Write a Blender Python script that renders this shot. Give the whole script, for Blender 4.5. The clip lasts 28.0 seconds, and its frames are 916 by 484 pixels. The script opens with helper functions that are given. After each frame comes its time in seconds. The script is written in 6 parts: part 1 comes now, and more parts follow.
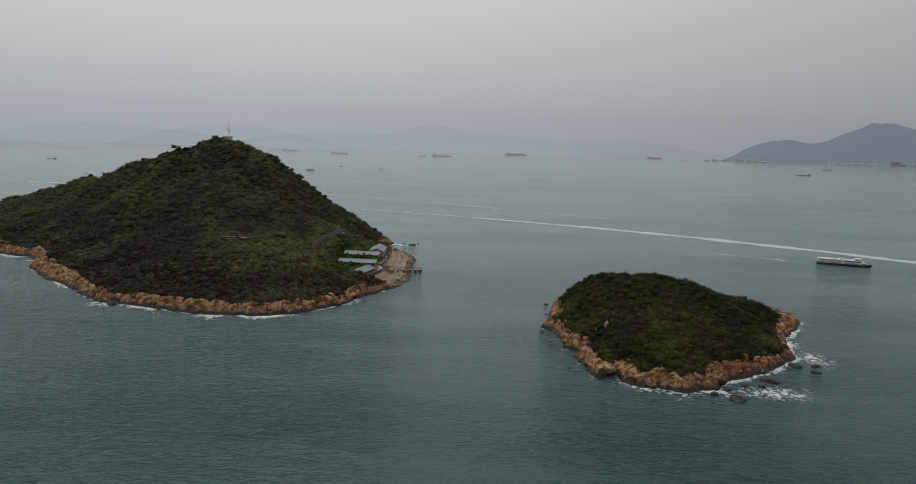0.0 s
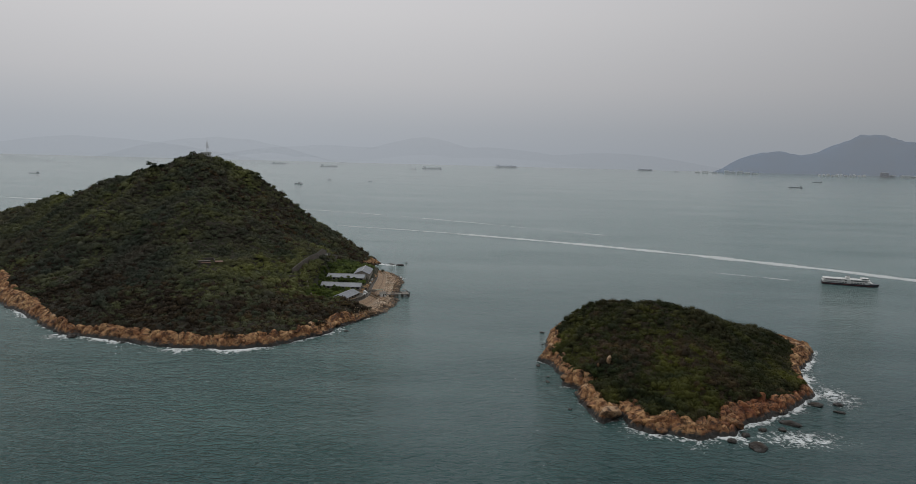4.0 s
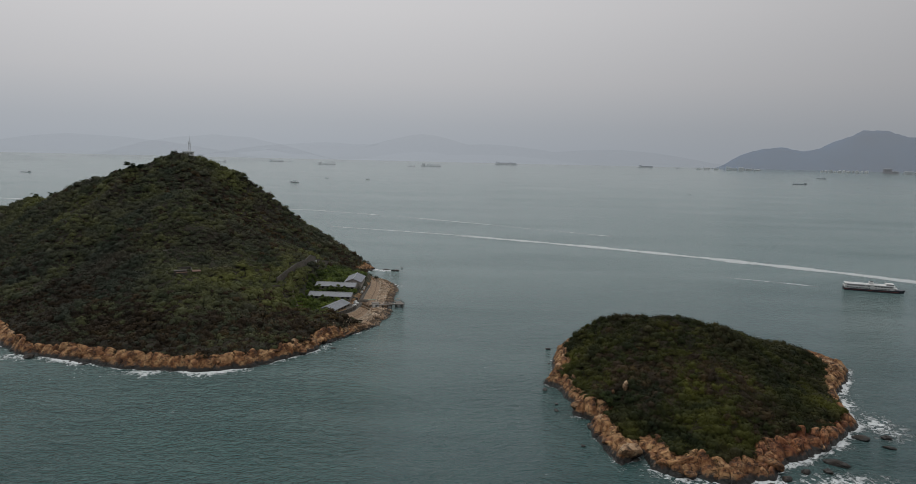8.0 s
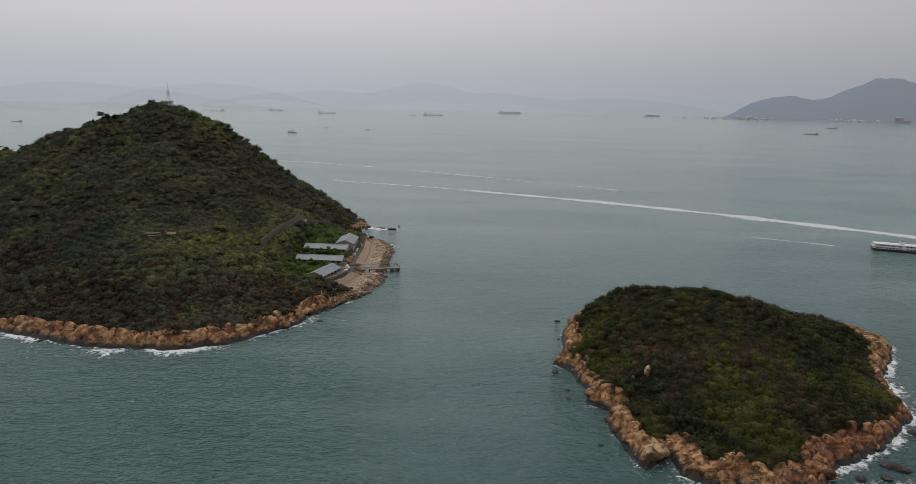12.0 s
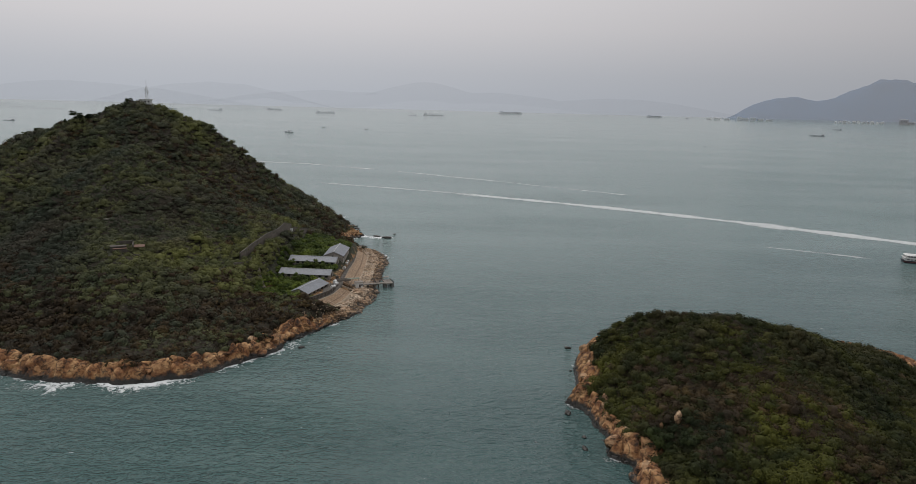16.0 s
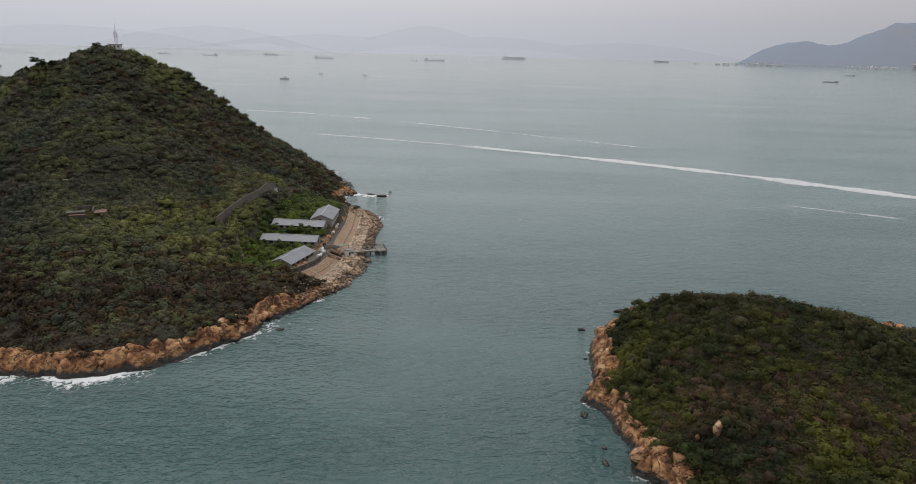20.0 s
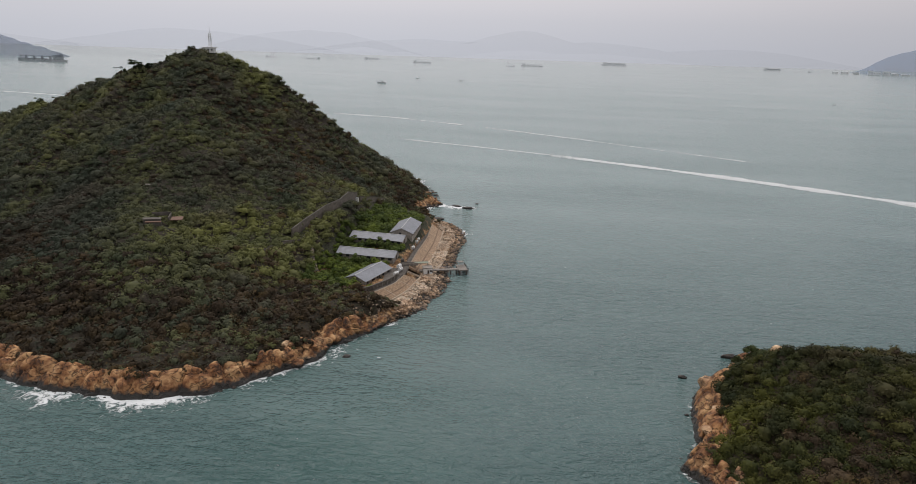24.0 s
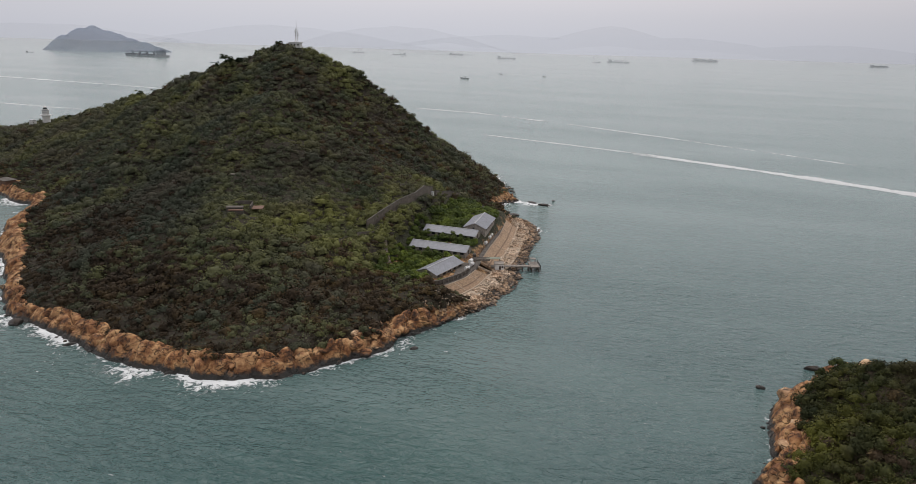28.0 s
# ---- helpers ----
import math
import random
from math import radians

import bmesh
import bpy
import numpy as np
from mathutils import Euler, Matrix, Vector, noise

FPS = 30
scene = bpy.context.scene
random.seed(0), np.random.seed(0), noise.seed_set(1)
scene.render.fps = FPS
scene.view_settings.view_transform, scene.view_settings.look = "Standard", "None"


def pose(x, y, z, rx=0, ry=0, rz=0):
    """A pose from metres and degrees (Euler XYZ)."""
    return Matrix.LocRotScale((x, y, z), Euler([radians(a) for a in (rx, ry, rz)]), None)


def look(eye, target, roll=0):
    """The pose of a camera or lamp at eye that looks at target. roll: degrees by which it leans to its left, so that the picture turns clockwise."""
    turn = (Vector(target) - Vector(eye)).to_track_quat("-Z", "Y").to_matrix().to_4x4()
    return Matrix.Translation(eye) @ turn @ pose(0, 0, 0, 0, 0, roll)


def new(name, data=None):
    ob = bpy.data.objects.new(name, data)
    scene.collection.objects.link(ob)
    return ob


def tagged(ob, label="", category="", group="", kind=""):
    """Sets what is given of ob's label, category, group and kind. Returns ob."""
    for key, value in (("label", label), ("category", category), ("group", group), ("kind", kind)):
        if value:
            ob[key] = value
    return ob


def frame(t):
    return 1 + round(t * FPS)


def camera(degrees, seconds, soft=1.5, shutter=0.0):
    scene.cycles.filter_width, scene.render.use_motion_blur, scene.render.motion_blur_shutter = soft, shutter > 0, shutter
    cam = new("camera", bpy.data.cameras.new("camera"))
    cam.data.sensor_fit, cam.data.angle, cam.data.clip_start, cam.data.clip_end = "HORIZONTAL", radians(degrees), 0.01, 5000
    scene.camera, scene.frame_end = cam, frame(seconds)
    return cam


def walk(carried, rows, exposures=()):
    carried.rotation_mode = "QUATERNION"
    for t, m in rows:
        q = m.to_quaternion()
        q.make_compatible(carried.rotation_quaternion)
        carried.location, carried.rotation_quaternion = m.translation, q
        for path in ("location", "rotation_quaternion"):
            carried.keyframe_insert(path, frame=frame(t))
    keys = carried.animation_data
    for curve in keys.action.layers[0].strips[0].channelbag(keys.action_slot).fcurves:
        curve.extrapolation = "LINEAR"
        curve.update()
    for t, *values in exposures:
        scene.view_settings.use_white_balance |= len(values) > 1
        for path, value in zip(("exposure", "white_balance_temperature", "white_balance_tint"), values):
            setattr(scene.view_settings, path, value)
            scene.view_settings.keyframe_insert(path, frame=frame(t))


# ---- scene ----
cam = camera(66.8, 28.0, soft=0.6)
PATH = [
    (0, (0.503, 6.297, 106.694), (0.426, 8.273, 106.397), 1.6),
    (0.5, (0.043, 6.916, 107.126), (-0.015, 8.894, 106.834), 1.6),
    (1, (-0.134, 9.824, 107.317), (-0.187, 11.802, 107.028), 1.6),
    (1.5, (-0.085, 14.381, 107.158), (-0.138, 16.36, 106.875), 1.6),
    (2, (0.156, 19.006, 106.956), (0.102, 20.986, 106.678), 1.6),
    (2.5, (0.279, 23.469, 107.452), (0.225, 25.449, 107.179), 1.5),
    (3, (0.174, 27.624, 108.398), (0.122, 29.605, 108.129), 1.5),
    (3.5, (0.008, 32.095, 109.287), (-0.044, 34.076, 109.021), 1.5),
    (5.5, (0.156, 50.809, 111.407), (0.104, 52.792, 111.152), 1.3),
    (6, (0.295, 55.775, 111.577), (0.243, 57.758, 111.324), 1.3),
    (6.5, (0.501, 60.936, 111.431), (0.449, 62.92, 111.18), 1.3),
    (7, (0.607, 65.459, 111.435), (0.554, 67.443, 111.187), 1.3),
    (7.5, (0.458, 70.033, 111.429), (0.405, 72.017, 111.181), 1.3),
    (8, (0.02, 74.602, 111.345), (-0.031, 76.582, 111.073), 1.3),
    (8.5, (0.595, 79.865, 111.383), (0.541, 81.83, 111.014), 1.2),
    (9, (0.474, 85.243, 111.805), (0.422, 87.198, 111.387), 1.3),
    (9.5, (0.52, 90.189, 111.899), (0.467, 92.144, 111.48), 1.2),
    (10, (0.44, 95.209, 111.499), (0.388, 97.164, 111.083), 1.3),
    (10.5, (0.279, 100.104, 111.515), (0.227, 102.06, 111.1), 1.4),
    (11, (0.179, 104.805, 111.464), (0.127, 106.761, 111.05), 1.3),
    (11.5, (0.137, 109.824, 111.404), (0.084, 111.78, 110.991), 1.4),
    (12, (0.35, 114.986, 111.447), (0.295, 116.942, 111.033), 1.3),
    (12.5, (0.026, 120.143, 111.447), (-0.028, 122.099, 111.033), 1.3),
    (14.5, (0.111, 139.607, 111.188), (0.056, 141.564, 110.777), 1.4),
    (15, (-0.159, 144.434, 111.103), (-0.214, 146.39, 110.692), 1.4),
    (15.5, (-0.362, 149.329, 111.116), (-0.418, 151.285, 110.705), 1.4),
    (16, (-0.458, 154.09, 110.879), (-0.513, 156.046, 110.465), 1.5),
    (16.5, (-0.603, 159.092, 110.499), (-0.658, 161.043, 110.065), 1.5),
    (17, (-0.375, 164.164, 110.069), (-0.431, 166.105, 109.591), 1.4),
    (17.5, (-0.132, 169.016, 109.989), (-0.189, 170.946, 109.465), 1.3),
    (18, (-0.18, 174.371, 110.269), (-0.237, 176.291, 109.71), 1.3),
    (18.5, (-0.201, 178.757, 110.289), (-0.258, 180.677, 109.731), 1.3),
    (19, (-0.45, 183.694, 110.287), (-0.505, 185.614, 109.729), 1.4),
    (19.5, (-0.557, 189.024, 110.541), (-0.613, 190.944, 109.981), 1.4),
    (20, (-0.716, 194.051, 110.627), (-0.772, 195.97, 110.067), 1.5),
    (20.5, (-1.15, 198.912, 110.798), (-1.21, 200.831, 110.236), 1.6),
    (21, (-1.211, 204.32, 110.745), (-1.307, 206.236, 110.182), 1.6),
    (21.5, (-1.371, 209.137, 110.962), (-1.503, 211.051, 110.4), 1.7),
    (23.5, (-1.115, 220.795, 110.625), (-1.392, 222.698, 110.072), 1.8),
    (24, (-0.638, 222.156, 110.508), (-0.952, 224.052, 109.954), 1.8),
    (24.5, (-0.357, 222.815, 110.26), (-0.709, 224.704, 109.703), 1.8),
    (25, (-0.495, 223.052, 110.299), (-0.884, 224.933, 109.741), 1.9),
    (25.5, (-0.179, 223.175, 110.296), (-0.604, 225.047, 109.734), 1.9),
    (26, (0.012, 223.301, 110.104), (-0.449, 225.164, 109.541), 1.9),
    (26.5, (0.402, 223.463, 109.991), (-0.093, 225.316, 109.426), 1.9),
    (27, (0.836, 223.401, 109.95), (0.337, 225.253, 109.383), 1.9),
    (27.5, (1.319, 223.925, 109.932), (0.809, 225.773, 109.363), 1.8),
    (28, (2.18, 224.314, 109.837), (1.646, 226.155, 109.266), 1.7),
]
walk(cam, [(t, look(eye, target, roll)) for t, eye, target, roll in PATH],
     exposures=((0, -0.08, 6380, 9), (8, -0.08, 6380, 9), (9.5, 0.08, 6420, 10), (12, 0.14, 6450, 11), (15.5, 0.16, 6480, 11), (18, 0.4, 6500, 13),
                (21, 0.46, 6550, 14), (28, 0.54, 6600, 15)))


# ---- world and light ----
SUN_AZ, SUN_EL = -24.0, 58.0
world = bpy.data.worlds.new("overcast")
scene.world = world
world.use_nodes = True
wn, wl = world.node_tree.nodes, world.node_tree.links
wn.clear()
w_out = wn.new("ShaderNodeOutputWorld")
w_bg = wn.new("ShaderNodeBackground")
w_sky = wn.new("ShaderNodeTexSky")
w_sky.sky_type, w_sky.sun_disc = "NISHITA", False
w_sky.sun_elevation, w_sky.sun_rotation = radians(SUN_EL), radians(SUN_AZ)
w_sky.air_density, w_sky.dust_density = 1.0, 8.0
w_mild = wn.new("ShaderNodeMix")
w_mild.data_type, w_mild.blend_type = "RGBA", "MULTIPLY"
w_mild.inputs[0].default_value = 1.0
w_mild.inputs[7].default_value = (0.06, 0.06, 0.06, 1)
w_co = wn.new("ShaderNodeTexCoord")
w_sep = wn.new("ShaderNodeSeparateXYZ")
w_ramp = wn.new("ShaderNodeValToRGB")
w_map = wn.new("ShaderNodeMapRange")
w_map.inputs[1].default_value, w_map.inputs[2].default_value = -0.1, 0.9
wl.new(w_co.outputs["Generated"], w_sep.inputs[0])
wl.new(w_sep.outputs[2], w_map.inputs[0])
wl.new(w_map.outputs[0], w_ramp.inputs[0])
# an overcast dome: dimmest in the haze at the horizon, brightest overhead
RAMP = [(0.0, (0.405, 0.438, 0.482)), (0.1, (0.424, 0.45, 0.49)), (0.13, (0.440, 0.458, 0.49)), (0.19, (0.512, 0.506, 0.52)),
        (0.28, (0.555, 0.54, 0.545)), (0.46, (0.56, 0.55, 0.565)), (0.7, (0.62, 0.62, 0.63)), (1.0, (0.68, 0.69, 0.70))]
els = w_ramp.color_ramp.elements
els[0].position, els[0].color = RAMP[0][0], (*RAMP[0][1], 1)
els[1].position, els[1].color = RAMP[-1][0], (*RAMP[-1][1], 1)
for p, c in RAMP[1:-1]:
    e = els.new(p)
    e.color = (*c, 1)
# broad brightening round the veiled sun
w_dot = wn.new("ShaderNodeVectorMath")
w_dot.operation = "DOT_PRODUCT"
sa, se = radians(SUN_AZ), radians(SUN_EL)
SUN_DIR = Vector((math.sin(sa) * math.cos(se), math.cos(sa) * math.cos(se), math.sin(se)))
w_dot.inputs[1].default_value = SUN_DIR
w_glow = wn.new("ShaderNodeMapRange")
w_glow.interpolation_type = "SMOOTHSTEP"
w_glow.inputs[1].default_value, w_glow.inputs[2].default_value = 0.2, 1.0
w_glow.inputs[3].default_value, w_glow.inputs[4].default_value = 0.72, 1.5
wl.new(w_co.outputs["Generated"], w_dot.inputs[0])
wl.new(w_dot.outputs["Value"], w_glow.inputs[0])
w_mul = wn.new("ShaderNodeVectorMath")
w_mul.operation = "SCALE"
wl.new(w_ramp.outputs[0], w_mul.inputs[0])
wl.new(w_glow.outputs[0], w_mul.inputs[3])
w_mix = wn.new("ShaderNodeMix")
w_mix.data_type = "RGBA"
w_mix.inputs[0].default_value = 0.9
wl.new(w_sky.outputs[0], w_mild.inputs[6])
wl.new(w_mild.outputs[2], w_mix.inputs[6])
wl.new(w_mul.outputs[0], w_mix.inputs[7])
wl.new(w_mix.outputs[2], w_bg.inputs[0])
w_bg.inputs[1].default_value = 1.0
wl.new(w_bg.outputs[0], w_out.inputs[0])

sun = new("sun", bpy.data.lights.new("sun", "SUN"))
sun.data.energy, sun.data.angle, sun.data.color = 0.5, radians(30), (1.0, 0.95, 0.88)
sun.matrix_world = look((0, 0, 300), Vector((0, 0, 300)) - SUN_DIR)


# ---- materials ----
class Mat:
    """A node material with one Principled shader and short ways to add nodes."""

    def __init__(self, name, rough=0.8, metal=0.0, ior=1.45):
        self.m = bpy.data.materials.new(name)
        self.m.use_nodes = True
        self.t = self.m.node_tree
        self.p = self.t.nodes["Principled BSDF"]
        self.p.inputs["Roughness"].default_value = rough
        self.p.inputs["Metallic"].default_value = metal
        self.p.inputs["IOR"].default_value = ior
        self.co = None

    def node(self, kind, **props):
        n = self.t.nodes.new(kind)
        for k, v in props.items():
            if k == "operation":
                n.operation = v
            elif k == "data_type":
                n.data_type = v
            elif k == "blend_type":
                n.blend_type = v
        return n

    def link(self, a, b):
        self.t.links.new(a, b)

    def where(self, scale=(1, 1, 1), turn=0.0):
        g = self.node("ShaderNodeNewGeometry")
        mp = self.node("ShaderNodeMapping")
        mp.inputs["Scale"].default_value = scale
        mp.inputs["Rotation"].default_value = (0, 0, turn)
        self.link(g.outputs["Position"], mp.inputs[0])
        return mp.outputs[0]

    def noise(self, size, detail=4.0, rough=0.55, scale=(1, 1, 1), turn=0.0, warp=0.0):
        n = self.node("ShaderNodeTexNoise")
        n.inputs["Scale"].default_value = 1.0 / size
        n.inputs["Detail"].default_value = detail
        n.inputs["Roughness"].default_value = rough
        n.inputs["Distortion"].default_value = warp
        self.link(self.where(scale, turn), n.inputs["Vector"])
        return n.outputs["Fac"]

    def crack(self, size, width=0.035, scale=(1, 1, 1), turn=0.0):
        """Wandering dark joint lines: nought in the joint, one beside it."""
        a = self.math("SUBTRACT", self.noise(size, 3, 0.5, scale, turn, 0.7), 0.5)
        return self.range(self.math("ABSOLUTE", a, 0.0), 0.0, width)

    def ramp(self, fac, stops):
        r = self.node("ShaderNodeValToRGB")
        e = r.color_ramp.elements
        e[0].position, e[0].color = stops[0][0], (*stops[0][1], 1)
        e[1].position, e[1].color = stops[-1][0], (*stops[-1][1], 1)
        for p, c in stops[1:-1]:
            e.new(p).color = (*c, 1)
        self.link(fac, r.inputs[0])
        return r.outputs[0]

    def range(self, fac, a, b, c=0.0, d=1.0):
        n = self.node("ShaderNodeMapRange")
        for i, v in ((1, a), (2, b), (3, c), (4, d)):
            n.inputs[i].default_value = v
        self.link(fac, n.inputs[0])
        return n.outputs[0]

    def math(self, op, a, b):
        n = self.node("ShaderNodeMath", operation=op)
        for i, v in ((0, a), (1, b)):
            if isinstance(v, (int, float)):
                n.inputs[i].default_value = v
            else:
                self.link(v, n.inputs[i])
        return n.outputs[0]

    def mix(self, fac, a, b, blend="MIX"):
        n = self.node("ShaderNodeMix", data_type="RGBA", blend_type=blend)
        for i, v in ((0, fac), (6, a), (7, b)):
            if isinstance(v, (int, float)):
                n.inputs[i].default_value = v
            elif isinstance(v, tuple):
                n.inputs[i].default_value = (*v, 1)
            else:
                self.link(v, n.inputs[i])
        return n.outputs[2]

    def height(self):
        g = self.node("ShaderNodeNewGeometry")
        s = self.node("ShaderNodeSeparateXYZ")
        self.link(g.outputs["Position"], s.inputs[0])
        return s.outputs[2]

    def island(self):
        return self.node("ShaderNodeNewGeometry").outputs["Random Per Island"]

    def each(self):
        return self.node("ShaderNodeObjectInfo").outputs["Random"]

    def colour(self, c):
        self.link(c, self.p.inputs["Base Color"])
        return self

    def bump(self, h, depth, strength=1.0):
        b = self.node("ShaderNodeBump")
        b.inputs["Distance"].default_value = depth
        b.inputs["Strength"].default_value = strength
        self.link(h, b.inputs["Height"])
        self.link(b.outputs[0], self.p.inputs["Normal"])
        return self


def plain(name, c, rough=0.6, metal=0.0, size=0.8, amount=0.25):
    """A painted or bare surface with soft dirt at two scales."""
    m = Mat(name, rough, metal)
    dark = tuple(v * (1 - amount) for v in c)
    light = tuple(min(1.0, v * (1 + amount * 0.4)) for v in c)
    a = m.ramp(m.noise(size, 5), [(0.3, dark), (0.65, light)])
    b = m.ramp(m.noise(size * 6, 3), [(0.3, (0.8, 0.8, 0.8)), (0.7, (1, 1, 1))])
    m.colour(m.mix(1.0, a, b, "MULTIPLY"))
    m.bump(m.noise(size * 0.3, 3), 0.02)
    return m.m


def rock_material(name, light, mid, dark, wet=0.8, blocks=False):
    m = Mat(name, 0.85)
    a = m.ramp(m.noise(3.6, 8, 0.62), [(0.33, dark), (0.46, mid), (0.62, light)])
    rust = m.ramp(m.noise(9, 4), [(0.35, (0.72, 0.60, 0.5)), (0.65, (1.0, 0.98, 0.95))])
    c = m.mix(1.0, a, rust, "MULTIPLY")
    if blocks:
        sp = m.node("ShaderNodeSeparateXYZ")
        m.link(m.where(), sp.inputs[0])
        # darker and redder towards the islet's south-east side
        southeast = m.math("MULTIPLY", m.range(sp.outputs[0], 84, 112), m.range(sp.outputs[1], 385, 345))
        c = m.mix(m.math("MULTIPLY", southeast, m.range(m.noise(6, 4), 0.3, 0.6, 0.4, 0.9)), c, m.mix(1.0, c, (0.62, 0.40, 0.34), "MULTIPLY"))
    crack = m.crack(3.8, 0.03, (1, 1, 1.9))
    c = m.mix(crack, m.mix(0.82, c, (0.04, 0.028, 0.02)), c)
    if blocks:
        at = m.node("ShaderNodeAttribute")
        at.attribute_name = "tone"
        own = m.range(at.outputs["Fac"], 0, 1, 0.62, 1.2)
    else:
        own = m.range(m.math("ADD", m.each(), m.island()), 0, 2, 0.62, 1.2)
    grey = m.node("ShaderNodeCombineColor")
    for i in range(3):
        m.link(own, grey.inputs[i])
    c = m.mix(1.0, c, grey.outputs[0], "MULTIPLY")
    if wet is not None:
        edge = m.math("ADD", m.height(), m.range(m.noise(2.5, 4), 0.3, 0.7, -0.9, 0.9))
        c = m.mix(m.range(edge, wet, wet + 1.2), (0.026, 0.024, 0.020), c)
        m.link(m.range(edge, wet, wet + 1.2, 0.45, 0.88), m.p.inputs["Roughness"])
    m.colour(c)
    bump = m.math("ADD", m.noise(1.6, 6, 0.55), m.math("MULTIPLY", crack, 0.6))
    m.bump(bump, 0.7)
    return m.m


ROCK = rock_material("weathered_granite", (0.54, 0.345, 0.175), (0.25, 0.120, 0.052), (0.034, 0.019, 0.012))
ROCK_LEDGE = rock_material("jointed_granite", (0.54, 0.345, 0.175), (0.25, 0.120, 0.052), (0.034, 0.019, 0.012), 1.3, True)
ROCK_PALE = rock_material("pale_granite", (0.66, 0.49, 0.32), (0.39, 0.25, 0.145), (0.08, 0.046, 0.028))
ROCK_WASHED = rock_material("sea_washed_rock", (0.075, 0.062, 0.05), (0.042, 0.034, 0.028), (0.02, 0.017, 0.014), 0.6)
RUBBLE = rock_material("pale_rubble_stone", (0.74, 0.64, 0.52), (0.58, 0.47, 0.36), (0.28, 0.21, 0.15), None)
RIPRAP = rock_material("armour_stone", (0.56, 0.43, 0.30), (0.33, 0.235, 0.155), (0.09, 0.06, 0.04), 0.0)


def ground_material(name, top):
    """Bare granite low down, leaf litter and earth above it."""
    m = Mat(name, 0.9)
    a = m.ramp(m.noise(2.0, 8, 0.65), [(0.3, (0.05, 0.028, 0.016)), (0.47, (0.25, 0.132, 0.058)), (0.66, (0.52, 0.335, 0.165))])
    crack = m.crack(4.2, 0.032, (1, 1, 1.9))
    a = m.mix(crack, m.mix(0.85, a, (0.045, 0.034, 0.027)), a)
    soil = m.ramp(m.noise(3.0, 6), [(0.3, (0.024, 0.028, 0.012)), (0.7, (0.05, 0.05, 0.024))])
    edge = m.math("ADD", m.height(), m.range(m.noise(7, 5), 0.3, 0.7, -3.0, 3.0))
    c = m.mix(m.range(edge, top, top + 1.6), a, soil)
    low = m.math("ADD", m.height(), m.range(m.noise(2.5, 4), 0.3, 0.7, -0.9, 0.9))
    m.colour(m.mix(m.range(low, 0.8, 2.1), (0.026, 0.024, 0.020), c))
    bump = m.math("ADD", m.noise(1.5, 7, 0.6), m.math("MULTIPLY", crack, 0.6))
    m.bump(bump, 0.9)
    return m.m


GROUND_BIG = ground_material("hill_ground", 5.5)
GROUND_SMALL = ground_material("islet_ground", 6.0)


def leaf_material(name, dark, mid, light, dry=(0.075, 0.052, 0.03), dryness=0.5, patch=28.0):
    m = Mat(name, 0.7)
    at = m.node("ShaderNodeAttribute")
    at.attribute_name = "tone"
    both = m.math("ADD", m.math("MULTIPLY", at.outputs["Fac"], 0.8), m.math("MULTIPLY", m.island(), 0.2))
    own = m.ramp(both, [(0.1, dark), (0.5, mid), (0.9, light)])
    zone = m.noise(patch, 3, 0.5)
    c = m.mix(m.range(zone, 0.46, 0.64, 0.0, dryness), own, m.mix(m.island(), dry, tuple(v * 1.4 for v in dry)))
    fresh = m.noise(patch * 1.1, 3, 0.5, turn=0.7, warp=0.3)
    c = m.mix(m.range(fresh, 0.47, 0.62, 0.0, 0.9), c, m.mix(both, mid, (light[0] * 1.45, light[1] * 1.45, light[2] * 0.9)))
    deep = m.noise(patch * 0.6, 3, 0.5, turn=1.9)
    c = m.mix(m.range(deep, 0.52, 0.68, 0.0, 0.65), c, (dark[0] * 0.8, dark[1] * 1.0, dark[2] * 0.95))
    m.colour(c)
    m.p.inputs["Specular IOR Level"].default_value = 0.1
    return m.m


# hillside tones raised and blued: the haze over the hill painted in
LEAF_BIG = leaf_material("hillside_leaves", (0.038, 0.044, 0.031), (0.066, 0.072, 0.042), (0.108, 0.112, 0.050), (0.068, 0.055, 0.040), 0.5, 46)
LEAF_SMALL = leaf_material("islet_leaves", (0.013, 0.018, 0.009), (0.028, 0.033, 0.011), (0.070, 0.071, 0.019), (0.060, 0.046, 0.023), 0.45, 22)
# dark brown litter with the shade of the scrub's gaps painted in
UNDER_BIG = plain("shade_painted_undergrowth", (0.031, 0.025, 0.014), 0.95, 0, 1.4, 0.55)
UNDER_SMALL = plain("shade_painted_islet_undergrowth", (0.036, 0.026, 0.014), 0.95, 0, 0.9, 0.55)
LEAF_TREE = leaf_material("tree_leaves", (0.012, 0.018, 0.009), (0.026, 0.036, 0.015), (0.05, 0.062, 0.022), dryness=0.1)
LEAF_FRESH = leaf_material("garden_leaves", (0.03, 0.045, 0.014), (0.06, 0.085, 0.022), (0.11, 0.14, 0.03), dryness=0.1, patch=9)
SCRUB = leaf_material("dry_scrub", (0.022, 0.017, 0.011), (0.040, 0.029, 0.018), (0.074, 0.052, 0.030), dryness=0.3, patch=9)
BARK = plain("bark", (0.10, 0.075, 0.05), 0.9)

